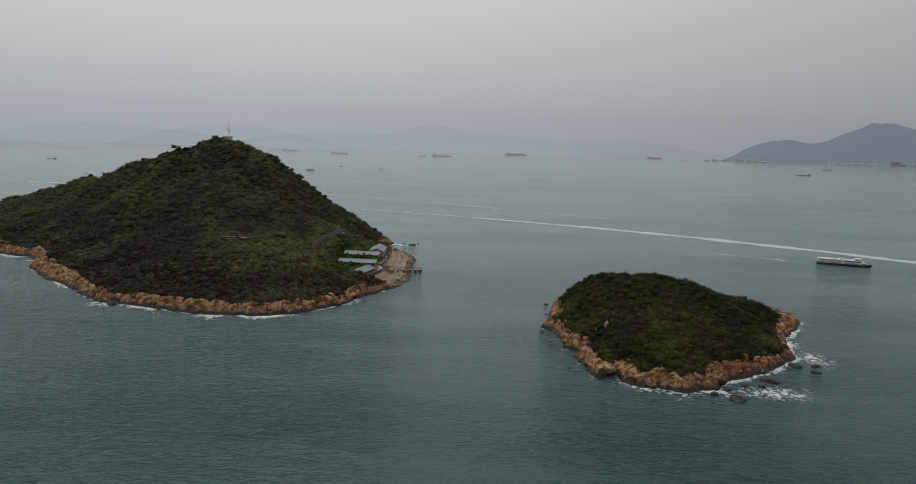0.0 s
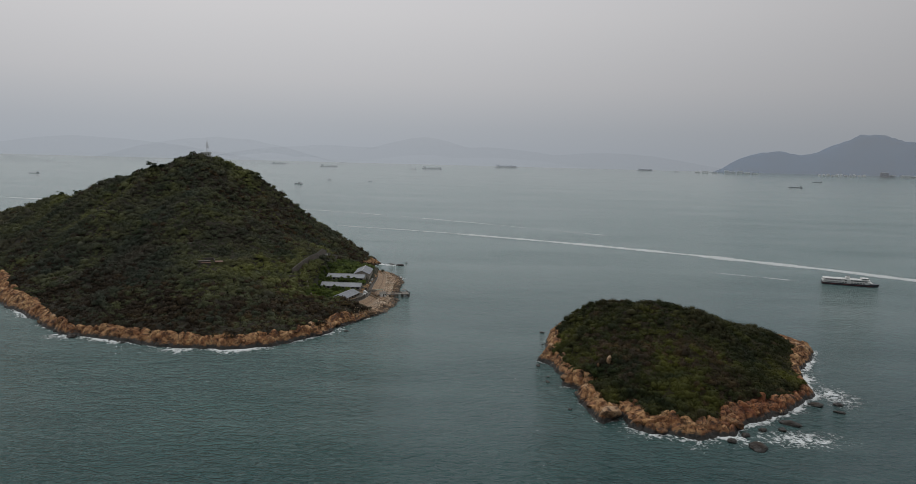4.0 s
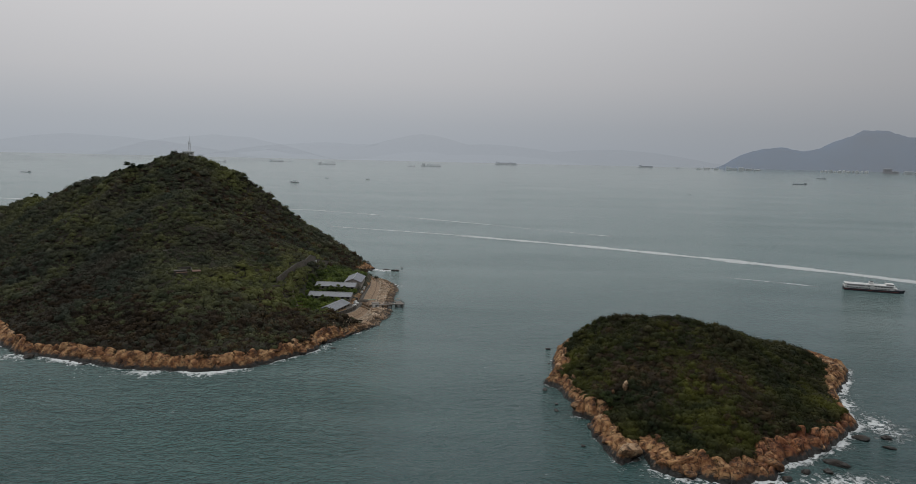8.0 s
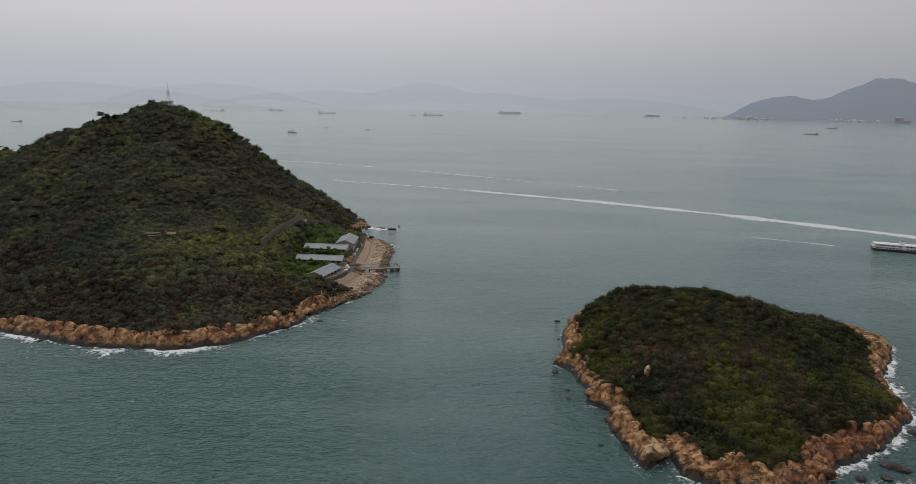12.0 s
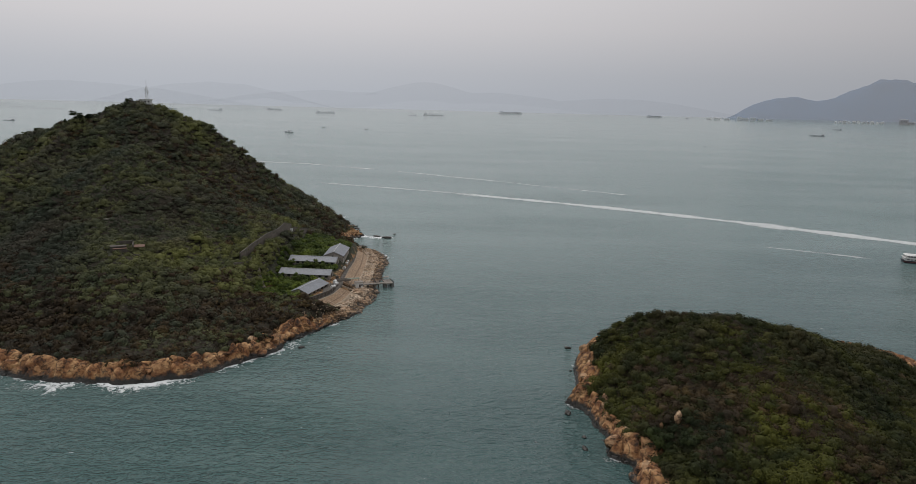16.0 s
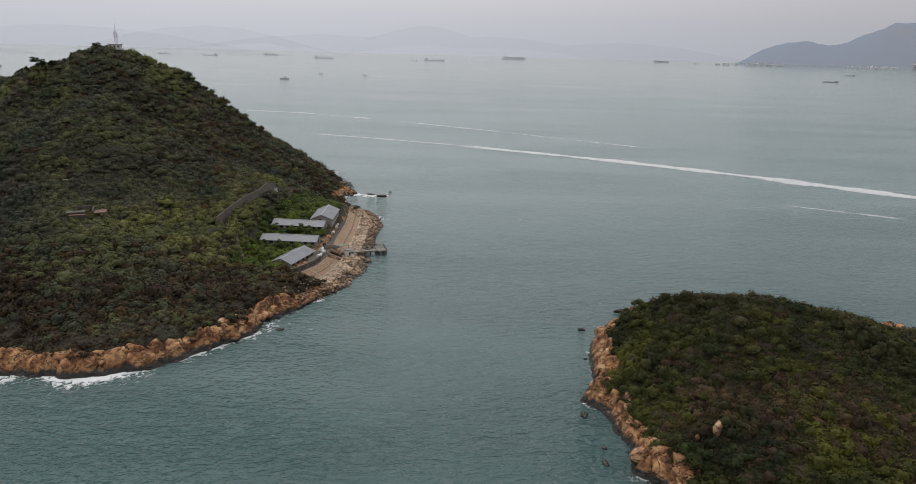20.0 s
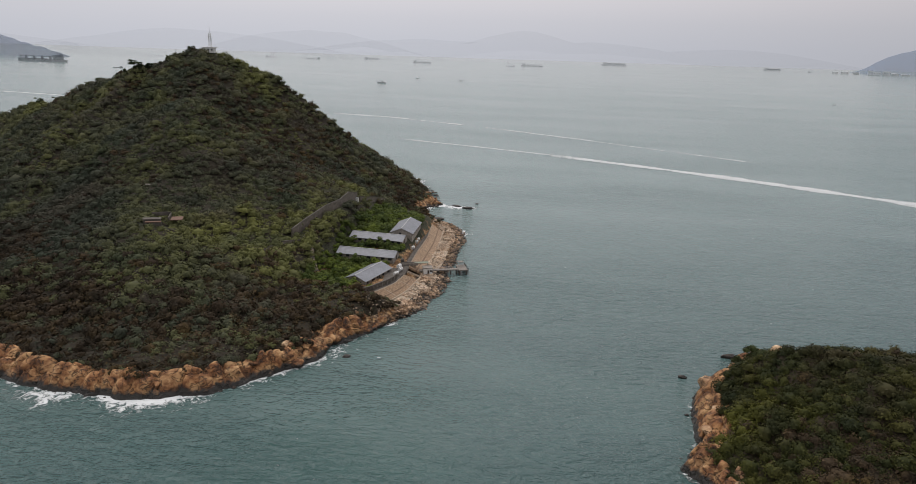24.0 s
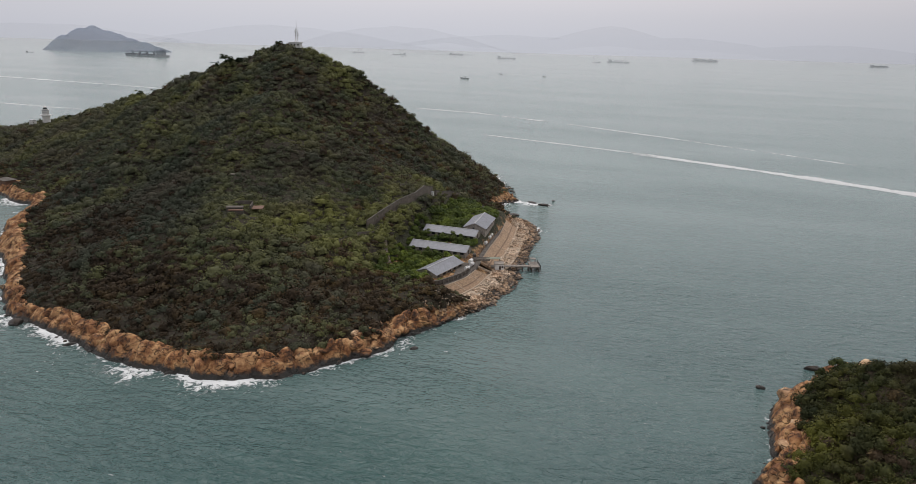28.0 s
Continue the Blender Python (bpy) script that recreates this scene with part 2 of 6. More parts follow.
CONCRETE = plain("weathered_concrete", (0.25, 0.225, 0.195), 0.85, 0, 0.9, 0.4)
CONCRETE_DARK = plain("stained_concrete", (0.105, 0.092, 0.078), 0.88, 0, 1.2, 0.5)
WALLSTONE = plain("grey_brown_wall_concrete", (0.17, 0.147, 0.122), 0.88, 0, 1.1, 0.45)
PAVED = plain("pale_berm_stone", (0.43, 0.345, 0.255), 0.88, 0, 0.7, 0.4)
STEP = plain("brown_step_stone", (0.34, 0.235, 0.15), 0.88, 0, 0.9, 0.45)
# darker copy of the step stone, for shade in the mid-slope gutter
STEP_DARK = plain("painted_gutter_shade", (0.20, 0.13, 0.085), 0.9, 0, 0.8, 0.4)
ROOF = plain("grey_metal_roof", (0.20, 0.215, 0.24), 0.5, 0.0, 1.6, 0.18)
WALL = plain("grimy_render", (0.33, 0.30, 0.26), 0.85, 0, 1.0, 0.4)
GLASS_DARK = plain("dark_window", (0.03, 0.035, 0.04), 0.2)
WHITE = plain("white_paint", (0.74, 0.74, 0.72), 0.5, 0, 1.2, 0.15)
STEEL = plain("galvanised_steel", (0.42, 0.43, 0.44), 0.5, 0.4)
RUST = plain("rusty_brown_boards", (0.17, 0.10, 0.07), 0.85)
TIMBER = plain("dark_timber", (0.07, 0.055, 0.045), 0.85)
HULL_DARK = plain("dark_hull_paint", (0.035, 0.04, 0.055), 0.45)
HULL_RED = plain("red_boot_paint", (0.22, 0.06, 0.045), 0.5)


def painted_haze(name, c, veil, size=140.0):
    """Something far off with haze painted in: partly see-through to what lies behind it."""
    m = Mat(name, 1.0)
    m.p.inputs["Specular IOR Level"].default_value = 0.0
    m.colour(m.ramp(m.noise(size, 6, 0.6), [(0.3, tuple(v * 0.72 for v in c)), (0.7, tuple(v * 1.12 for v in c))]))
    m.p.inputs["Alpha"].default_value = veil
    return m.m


# haze sits in these colours and alphas, not in the air
HAZE_SHIP = painted_haze("haze_painted_blue_grey", (0.15, 0.17, 0.20), 0.45, 30)
HAZE_SHIP_FAR = painted_haze("haze_painted_faint_grey", (0.14, 0.17, 0.20), 0.22, 30)
HAZE_WHITE = painted_haze("haze_painted_white", (0.92, 0.92, 0.91), 0.42, 30)
HAZE_PINK = painted_haze("haze_painted_pink", (0.5, 0.42, 0.40), 0.32, 40)
FAR_HILL = painted_haze("haze_painted_slope", (0.05, 0.15, 0.30), 0.24)
FAR_ISLE = painted_haze("haze_painted_islet", (0.11, 0.17, 0.27), 0.36, 40)
FAINT_HILL = painted_haze("haze_painted_faint_slope", (0.22, 0.26, 0.30), 0.035)


def sea_material():
    m = Mat("sea_water", 0.12, 0.0, 1.33)
    big = m.noise(90, 4, 0.55, (1, 1.6, 1))
    c = m.ramp(big, [(0.3, (0.006, 0.044, 0.045)), (0.7, (0.018, 0.066, 0.062))])
    # darker eastwards: the weaker glint on that side painted into the water
    sp = m.node("ShaderNodeSeparateXYZ")
    m.link(m.where(), sp.inputs[0])
    c = m.mix(m.range(sp.outputs[0], -60, 170, 0.0, 0.75), c, (0.004, 0.028, 0.031))
    streak = m.noise(14, 5, 0.6, (0.45, 1.5, 1), 0.3)
    c = m.mix(m.range(streak, 0.45, 0.75, 0.0, 0.35), c, (0.028, 0.090, 0.086))
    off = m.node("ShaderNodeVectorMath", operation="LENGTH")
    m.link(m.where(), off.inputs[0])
    # distance haze painted into the water colour: paler farther out
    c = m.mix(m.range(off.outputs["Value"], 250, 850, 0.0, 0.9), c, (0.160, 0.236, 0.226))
    at = m.node("ShaderNodeAttribute")
    at.attribute_name = "surf"
    lace = m.noise(2.6, 8, 0.74, warp=1.0)
    surf = m.math("ADD", at.outputs["Fac"], m.range(lace, 0.25, 0.75, -0.62, 0.5))
    caps = m.math("MULTIPLY", m.range(m.noise(2.6, 5, 0.6, (0.5, 1.4, 1), 0.4), 0.69, 0.73), m.range(m.noise(46, 3), 0.48, 0.64))
    foam = m.math("MAXIMUM", m.range(surf, 0.42, 0.62), m.math("MULTIPLY", caps, 0.8))
    murk = m.math("ADD", at.outputs["Fac"], m.range(lace, 0.2, 0.8, -0.35, 0.35))
    c = m.mix(m.range(murk, 0.1, 0.6, 0.0, 0.4), c, (0.075, 0.125, 0.115))
    m.colour(m.mix(foam, c, (0.72, 0.75, 0.75)))
    def crest(size, scale, turn, detail=3):
        """Short peaked waves: sharp crests with round troughs."""
        a = m.math("ABSOLUTE", m.math("SUBTRACT", m.noise(size, detail, 0.55, scale, turn, 0.5), 0.5), 0.0)
        return m.math("SUBTRACT", 1.0, m.math("MULTIPLY", a, 3.0))
    w1 = m.math("MULTIPLY", crest(7.0, (0.6, 1.25, 1), 0.4), 0.75)
    w2 = m.math("MULTIPLY", crest(2.7, (0.65, 1.25, 1), 0.1), 0.5)
    w3 = m.math("MULTIPLY", m.noise(30, 3, 0.5, (0.6, 1.2, 1), 0.5), 1.4)
    w4 = m.math("MULTIPLY", m.noise(1.1, 3, 0.6, (0.7, 1.2, 1), 0.2, 0.6), 0.3)
    h = m.math("ADD", m.math("ADD", w1, w2), m.math("ADD", w3, w4))
    h = m.math("ADD", h, m.math("MULTIPLY", foam, 0.4))
    b = m.node("ShaderNodeBump")
    b.inputs["Distance"].default_value = 1.1
    m.link(h, b.inputs["Height"])
    m.link(b.outputs[0], m.p.inputs["Normal"])
    # long smooth swell offshore, short chop in the channel
    far = m.node("ShaderNodeVectorMath", operation="LENGTH")
    m.link(m.where(), far.inputs[0])
    gusts = m.range(m.noise(150, 5, 0.6, (0.4, 1.6, 1), 0.2), 0.35, 0.65, 0.5, 1.4)
    m.link(m.math("MULTIPLY", gusts, m.range(far.outputs["Value"], 300, 2600, 0.95, 0.45)), b.inputs["Strength"])
    swell = m.range(far.outputs["Value"], 300, 1800, 0.09, 0.15)
    m.link(m.math("ADD", swell, m.math("MULTIPLY", foam, 0.5)), m.p.inputs["Roughness"])
    return m.m


def foam_material(name, cover, most=0.68):
    """Broken white foam: holes let the water below through."""
    m = Mat(name, 0.8)
    m.p.inputs["Base Color"].default_value = (0.75, 0.77, 0.77, 1)
    at = m.node("ShaderNodeAttribute")
    at.attribute_name = "surf"
    lace = m.math("ADD", m.noise(9, 7, 0.65, warp=0.5), m.range(m.noise(70, 3), 0.3, 0.7, -0.12, 0.12))
    a = m.math("ADD", m.range(at.outputs["Fac"], 0, 1, -0.45, cover), m.range(lace, 0.25, 0.75, -0.3, 0.3))
    m.link(m.range(a, 0.0, 0.6, 0.0, most), m.p.inputs["Alpha"])
    return m.m


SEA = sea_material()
WAKE = foam_material("wake_foam", 0.82, 0.6)
WAKE_THIN = foam_material("thin_wake_foam", 0.66, 0.36)


# ---- small builders ----
def mesh_object(name, bm, material, parent=None, label=""):
    me = bpy.data.meshes.new(name)
    bm.to_mesh(me)
    bm.free()
    if material is not None:
        me.materials.append(material)
    ob = new(name, me)
    if parent is not None:
        ob.parent = parent
    if label:
        ob["label"] = label
    return ob


def part(name, bm, material, parent, label=""):
    return mesh_object(name, bm, material, parent, label)


def smooth(ob):
    for p in ob.data.polygons:
        p.use_smooth = True
    return ob


def thing(name, m, label, category, group="", kind=""):
    ob = new(name)
    ob.matrix_world = m
    return tagged(ob, label, category, group, kind)


def box(sx, sy, sz, at=(0, 0, 0), bevel=0.0, turn=0.0, bm=None):
    """A box with its base's middle at the given place."""
    bm = bm or bmesh.new()
    r = bmesh.ops.create_cube(bm, size=1.0)
    vs = r["verts"]
    bmesh.ops.scale(bm, vec=(sx, sy, sz), verts=vs)
    if bevel:
        es = list({e for v in vs for e in v.link_edges})
        r = bmesh.ops.bevel(bm, geom=es, offset=bevel, segments=1, affect="EDGES")
        vs = [v for v in r["verts"]] if not vs[0].is_valid else vs
        vs = list({v for f in bm.faces if f.is_valid for v in f.verts}) if len(bm.faces) < 60 else vs
    m = Matrix.Translation((at[0], at[1], at[2] + sz / 2)) @ Matrix.Rotation(turn, 4, "Z")
    bmesh.ops.transform(bm, matrix=m, verts=[v for v in vs if v.is_valid])
    return bm


def tube(a, b, r1, r2=None, n=8, bm=None):
    """A round bar from a to b."""
    bm = bm or bmesh.new()
    a, b = Vector(a), Vector(b)
    q = (b - a).to_track_quat("Z", "Y").to_matrix().to_4x4()
    bmesh.ops.create_cone(bm, cap_ends=True, segments=n, radius1=r1, radius2=r1 if r2 is None else r2, depth=(b - a).length,
                          matrix=Matrix.Translation((a + b) / 2) @ q)
    return bm


def prism(outline, z0, z1, bm=None):
    """An upright block over a plan outline."""
    bm = bm or bmesh.new()
    lo = [bm.verts.new((x, y, z0)) for x, y in outline]
    hi = [bm.verts.new((x, y, z1)) for x, y in outline]
    n = len(lo)
    bm.faces.new(lo[::-1])
    bm.faces.new(hi)
    for i in range(n):
        bm.faces.new((lo[i], lo[(i + 1) % n], hi[(i + 1) % n], hi[i]))
    bmesh.ops.recalc_face_normals(bm, faces=bm.faces)
    return bm


def from_arrays(name, co, quads, material, tris=None):
    """A mesh from whole arrays of corners and faces."""
    me = bpy.data.meshes.new(name)
    nq, nt = len(quads), 0 if tris is None else len(tris)
    me.vertices.add(len(co))
    me.vertices.foreach_set("co", np.ascontiguousarray(co, dtype=np.float32).ravel())
    loops = quads.ravel() if nt == 0 else np.concatenate([quads.ravel(), tris.ravel()])
    me.loops.add(len(loops))
    me.loops.foreach_set("vertex_index", loops.astype(np.int32))
    starts = np.arange(nq) * 4
    if nt:
        starts = np.concatenate([starts, nq * 4 + np.arange(nt) * 3])
    me.polygons.add(nq + nt)
    me.polygons.foreach_set("loop_start", starts.astype(np.int32))
    me.update(calc_edges=True)
    if material is not None:
        me.materials.append(material)
    return me


# ---- noise and plan arithmetic ----
def lattice(ix, iy, seed):
    n = (ix * 374761393 + iy * 668265263 + seed * 974634777) & 0x7FFFFFFF
    n = ((n ^ (n >> 13)) * 1274126177) & 0x7FFFFFFF
    return ((n ^ (n >> 16)) & 0xFFFF) / 65535.0


def value_noise(x, y, seed=0):
    ix, iy = np.floor(x).astype(np.int64), np.floor(y).astype(np.int64)
    fx, fy = x - ix, y - iy
    fx, fy = fx * fx * (3 - 2 * fx), fy * fy * (3 - 2 * fy)
    a, b = lattice(ix, iy, seed), lattice(ix + 1, iy, seed)
    c, d = lattice(ix, iy + 1, seed), lattice(ix + 1, iy + 1, seed)
    return (a * (1 - fx) + b * fx) * (1 - fy) + (c * (1 - fx) + d * fx) * fy


def fbm(x, y, size, octaves=4, seed=0):
    """Layered noise from -1 to 1."""
    s, amp, total = 0.0, 1.0, 0.0
    for k in range(octaves):
        s = s + amp * (value_noise(x / size * 2 ** k, y / size * 2 ** k, seed + k) * 2 - 1)
        total += amp
        amp *= 0.5
    return s / total


def step(x, a, b):
    t = np.clip((x - a) / (b - a), 0, 1)
    return t * t * (3 - 2 * t)


def to_line(px, py, pts, closed):
    """Distance to a line of plan points, and the share along the nearest piece."""
    best = np.full(px.shape, 1e9)
    piece, share = np.zeros(px.shape, int), np.zeros(px.shape)
    n = len(pts)
    for i in range(n if closed else n - 1):
        ax, ay = pts[i][:2]
        bx, by = pts[(i + 1) % n][:2]
        dx, dy = bx - ax, by - ay
        t = np.clip(((px - ax) * dx + (py - ay) * dy) / (dx * dx + dy * dy), 0, 1)
        d = np.hypot(px - ax - t * dx, py - ay - t * dy)
        hit = d < best
        best = np.where(hit, d, best)
        piece, share = np.where(hit, i, piece), np.where(hit, t, share)
    return best, piece, share


def inside(px, py, pts):
    res = np.zeros(px.shape, bool)
    n = len(pts)
    for i in range(n):
        (ax, ay), (bx, by) = pts[i][:2], pts[(i + 1) % n][:2]
        cross = (ay > py) != (by > py)
        res ^= cross & (px < (bx - ax) * (py - ay) / ((by - ay) if by != ay else 1e-9) + ax)
    return res


# ---- the plan: two islands in the channel ----
COAST_BIG = [(-640, 690), (-560, 620), (-480, 590), (-412, 568), (-390, 558), (-372, 556), (-354, 536), (-345, 514), (-318, 484), (-292, 463),
             (-267, 445), (-250, 427), (-227, 413.5), (-208, 410), (-189, 404), (-172, 398.5), (-158, 396), (-146, 395), (-134, 397), (-123, 401),
             (-112, 406.5), (-102, 414), (-98, 423), (-92, 431), (-86, 438), (-84, 449), (-78, 457), (-72, 469), (-66, 479), (-60, 495),
             (-56.5, 511), (-56, 527), (-59, 552), (-59.5, 594), (-63, 618), (-72, 634), (-83, 641), (-88, 650), (-100, 664), (-97, 683),
             (-88, 690), (-98, 702), (-107, 733), (-118, 755), (-190, 820), (-300, 850), (-430, 850), (-560, 820), (-660, 760)]
COAST_SMALL = [(35, 396), (40.5, 390), (42, 376), (46, 371), (44, 358), (51, 351), (48, 336), (50, 323), (53, 311.5), (60, 315), (64.5, 320.5),
               (64.5, 309), (72, 303.5), (80, 304.5), (89, 298.5), (104, 304), (111, 315), (130, 327), (139, 333), (150, 343), (160, 355),
               (164, 374), (170.5, 394), (185, 411), (194, 428), (193, 446), (183, 461), (160, 470), (128, 478), (92, 480), (64, 470),
               (52, 452), (44, 438), (43, 421), (42, 409)]


def ragged(pts, size, seed):
    """The outline cut into short pieces, each pushed in or out a little."""
    r = np.random.default_rng(seed)
    out, shift = [], 0.0
    for (ax, ay), (bx, by) in zip(pts, pts[1:] + pts[:1]):
        ln = math.hypot(bx - ax, by - ay)
        n = max(1, int(ln / 5.0))
        for k in range(n):
            shift = shift * 0.45 + r.normal() * size
            t = k / n
            out.append((ax + (bx - ax) * t - (by - ay) / ln * shift, ay + (by - ay) * t + (bx - ax) / ln * shift))
    return out


COAST_BIG = [p for p in ragged(COAST_BIG, 0.8, 3)]
COAST_SMALL = [p for p in ragged(COAST_SMALL, 0.7, 4)]
# ridge lines: plan place and height
SPINES_BIG = [[(-600, 735, 10), (-500, 700, 22.5), (-440, 690, 43), (-375, 684, 63), (-292, 657, 84), (-262, 672, 95), (-243, 679, 94.5), (-212, 690, 81.5), (-186, 699, 61.5), (-160, 708, 38)],
              [(-252, 674, 94), (-225, 600, 66), (-205, 535, 43), (-182, 490, 32), (-160, 450, 19)],
              [(-292, 657, 84), (-300, 590, 55), (-278, 530, 26)],
              [(-225, 600, 66), (-165, 590, 38)]]
SPINES_SMALL = [[(58, 432, 16), (72, 424, 26.5), (95, 411, 29), (120, 402, 24), (142, 398, 13), (165, 418, 3.5)],
                [(108, 405, 26), (105, 360, 17), (98, 330, 8)],
                [(85, 413, 25), (70, 370, 15)]]


def terrain(px, py, coast, spines, power, cliff):
    """Height over the plan: nil on the coast, the ridge's height on the ridge, even slopes between."""
    d, _, _ = to_line(px, py, coast, True)
    land = inside(px, py, coast)
    h = np.zeros(px.shape)
    acc = np.zeros(px.shape)
    for line in spines:
        ds, piece, share = to_line(px, py, line, False)
        zs = np.array([p[2] for p in line], float)
        top = zs[piece] * (1 - share) + zs[np.minimum(piece + 1, len(zs) - 1)] * share
        w = d / (d + ds + 1e-6)
        acc = acc + (np.maximum(top * w ** power, 0.001) / 20) ** 14
    h = 20 * acc ** (1 / 14.0)
    h = np.maximum(h, cliff * (1 - np.exp(-d / (cliff * 1.1))))
    return np.where(land, h, -np.minimum(d * 0.5, 6.0) - 0.3), np.where(land, d, -d)


def bench_height(py):
    return 4.4 + 5.9 * step(py, 522, 574)


def big_height(px, py):
    h, d = terrain(px, py, COAST_BIG, SPINES_BIG, 1.05, 7.5)
    # the terrace with the sheds and the shore below it
    zone = step(px, -122, -112) * step(py, 484, 496) * (1 - step(py, 622, 640))
    flat = np.where(d < 13, np.minimum(np.maximum(d, -6) * 0.13, 1.0), 1.0 + 3.4 * step(d, 15.5, 21))
    flat = np.where(d < 13, flat, flat + (bench_height(py) - 4.4) * step(-px, 80.8, 83.6))
    rough = fbm(px, py, 26, 4, 3) * 3.0 * step(d, 4, 30) + fbm(px, py, 7, 3, 9) * 1.6 * step(d, 0.5, 4) * (1 - 0.6 * step(d, 16, 30))
    rough = rough + np.abs(fbm(px, py, 16, 3, 21)) * 2.2 * step(d, 0, 5) * (1 - step(d, 12, 26))
    # shallow gullies down the open slopes
    open_slope = step(d, 14, 45) * (1 - step(h, 58, 80)) * (1 - step(px, -172, -150) * step(py, 478, 500))
    rough = rough - 4.5 * step(fbm(px, py, 58, 2, 23), 0.02, 0.4) * open_slope
    wild = h + np.where(d > 0, rough, 0)
    return wild * (1 - zone) + np.where(d > -1, flat, h) * zone, d, zone


def small_height(px, py):
    h, d = terrain(px, py, COAST_SMALL, SPINES_SMALL, 0.85, 4.0)
    rough = fbm(px, py, 15, 4, 31) * 2.0 * step(d, 5, 18) + fbm(px, py, 5, 3, 39) * 1.5 * step(d, 0.5, 3) * (1 - 0.5 * step(d, 10, 18))
    rough = rough + np.abs(fbm(px, py, 12, 3, 41)) * 2.0 * step(d, 0, 4) * (1 - step(d, 8, 16))
    # the low bare shelf at its far corner
    h = h * (1 - 0.62 * np.exp(-(((px - 170) / 20) ** 2 + ((py - 450) / 20) ** 2)))
    # spurs and hollows down its sides
    rough = rough + 3.4 * fbm(px, py, 34, 2, 45) * step(d, 8, 22) * (1 - step(h, 19, 26))
    return h + np.where(d > 0, rough, 0), d


class Sheet:
    """A height sheet worked out once on a grid and read off between its points."""

    def __init__(self, fn, x0, x1, y0, y1, cell):
        self.x0, self.y0, self.cell = x0, y0, cell
        gx, gy = np.meshgrid(np.arange(x0, x1 + cell, cell), np.arange(y0, y1 + cell, cell))
        self.layers = fn(gx, gy)

    def __call__(self, px, py):
        ny, nx = self.layers[0].shape
        u = np.clip((px - self.x0) / self.cell, 0, nx - 1.001)
        v = np.clip((py - self.y0) / self.cell, 0, ny - 1.001)
        i, j = u.astype(int), v.astype(int)
        fu, fv = u - i, v - j
        out = []
        for a in self.layers:
            out.append((a[j, i] * (1 - fu) + a[j, i + 1] * fu) * (1 - fv) + (a[j + 1, i] * (1 - fu) + a[j + 1, i + 1] * fu) * fv)
        return out


big_height = Sheet(big_height, -680, -30, 370, 880, 1.6)
small_height = Sheet(small_height, 10, 225, 270, 505, 0.9)


def land_mesh(name, x0, x1, y0, y1, cell, fn, material):
    xs, ys = np.arange(x0, x1 + cell, cell), np.arange(y0, y1 + cell, cell)
    gx, gy = np.meshgrid(xs, ys)
    gx = gx + fbm(gx, gy, 6, 2, 55) * cell * 0.35
    z = fn(gx, gy)[0]
    co = np.stack([gx, gy, z], -1).reshape(-1, 3)
    nx, ny = len(xs), len(ys)
    i = (np.arange(ny - 1)[:, None] * nx + np.arange(nx - 1)[None, :]).ravel()
    quads = np.stack([i, i + 1, i + nx + 1, i + nx], -1)
    keep = co[quads][:, :, 2].max(1) > -2.5
    me = from_arrays(name, co, quads[keep], material)
    ob = new(name, me)
    return smooth(ob)


hill = tagged(land_mesh("ground_hill_island", -670, -40, 380, 870, 2.5, big_height, GROUND_BIG),
              "steep granite island hill under dense dark scrub", "island", kind="structure")
islet = tagged(land_mesh("ground_islet", 20, 215, 280, 495, 1.25, small_height, GROUND_SMALL),
               "low rounded granite islet under dense scrub", "island", kind="structure")


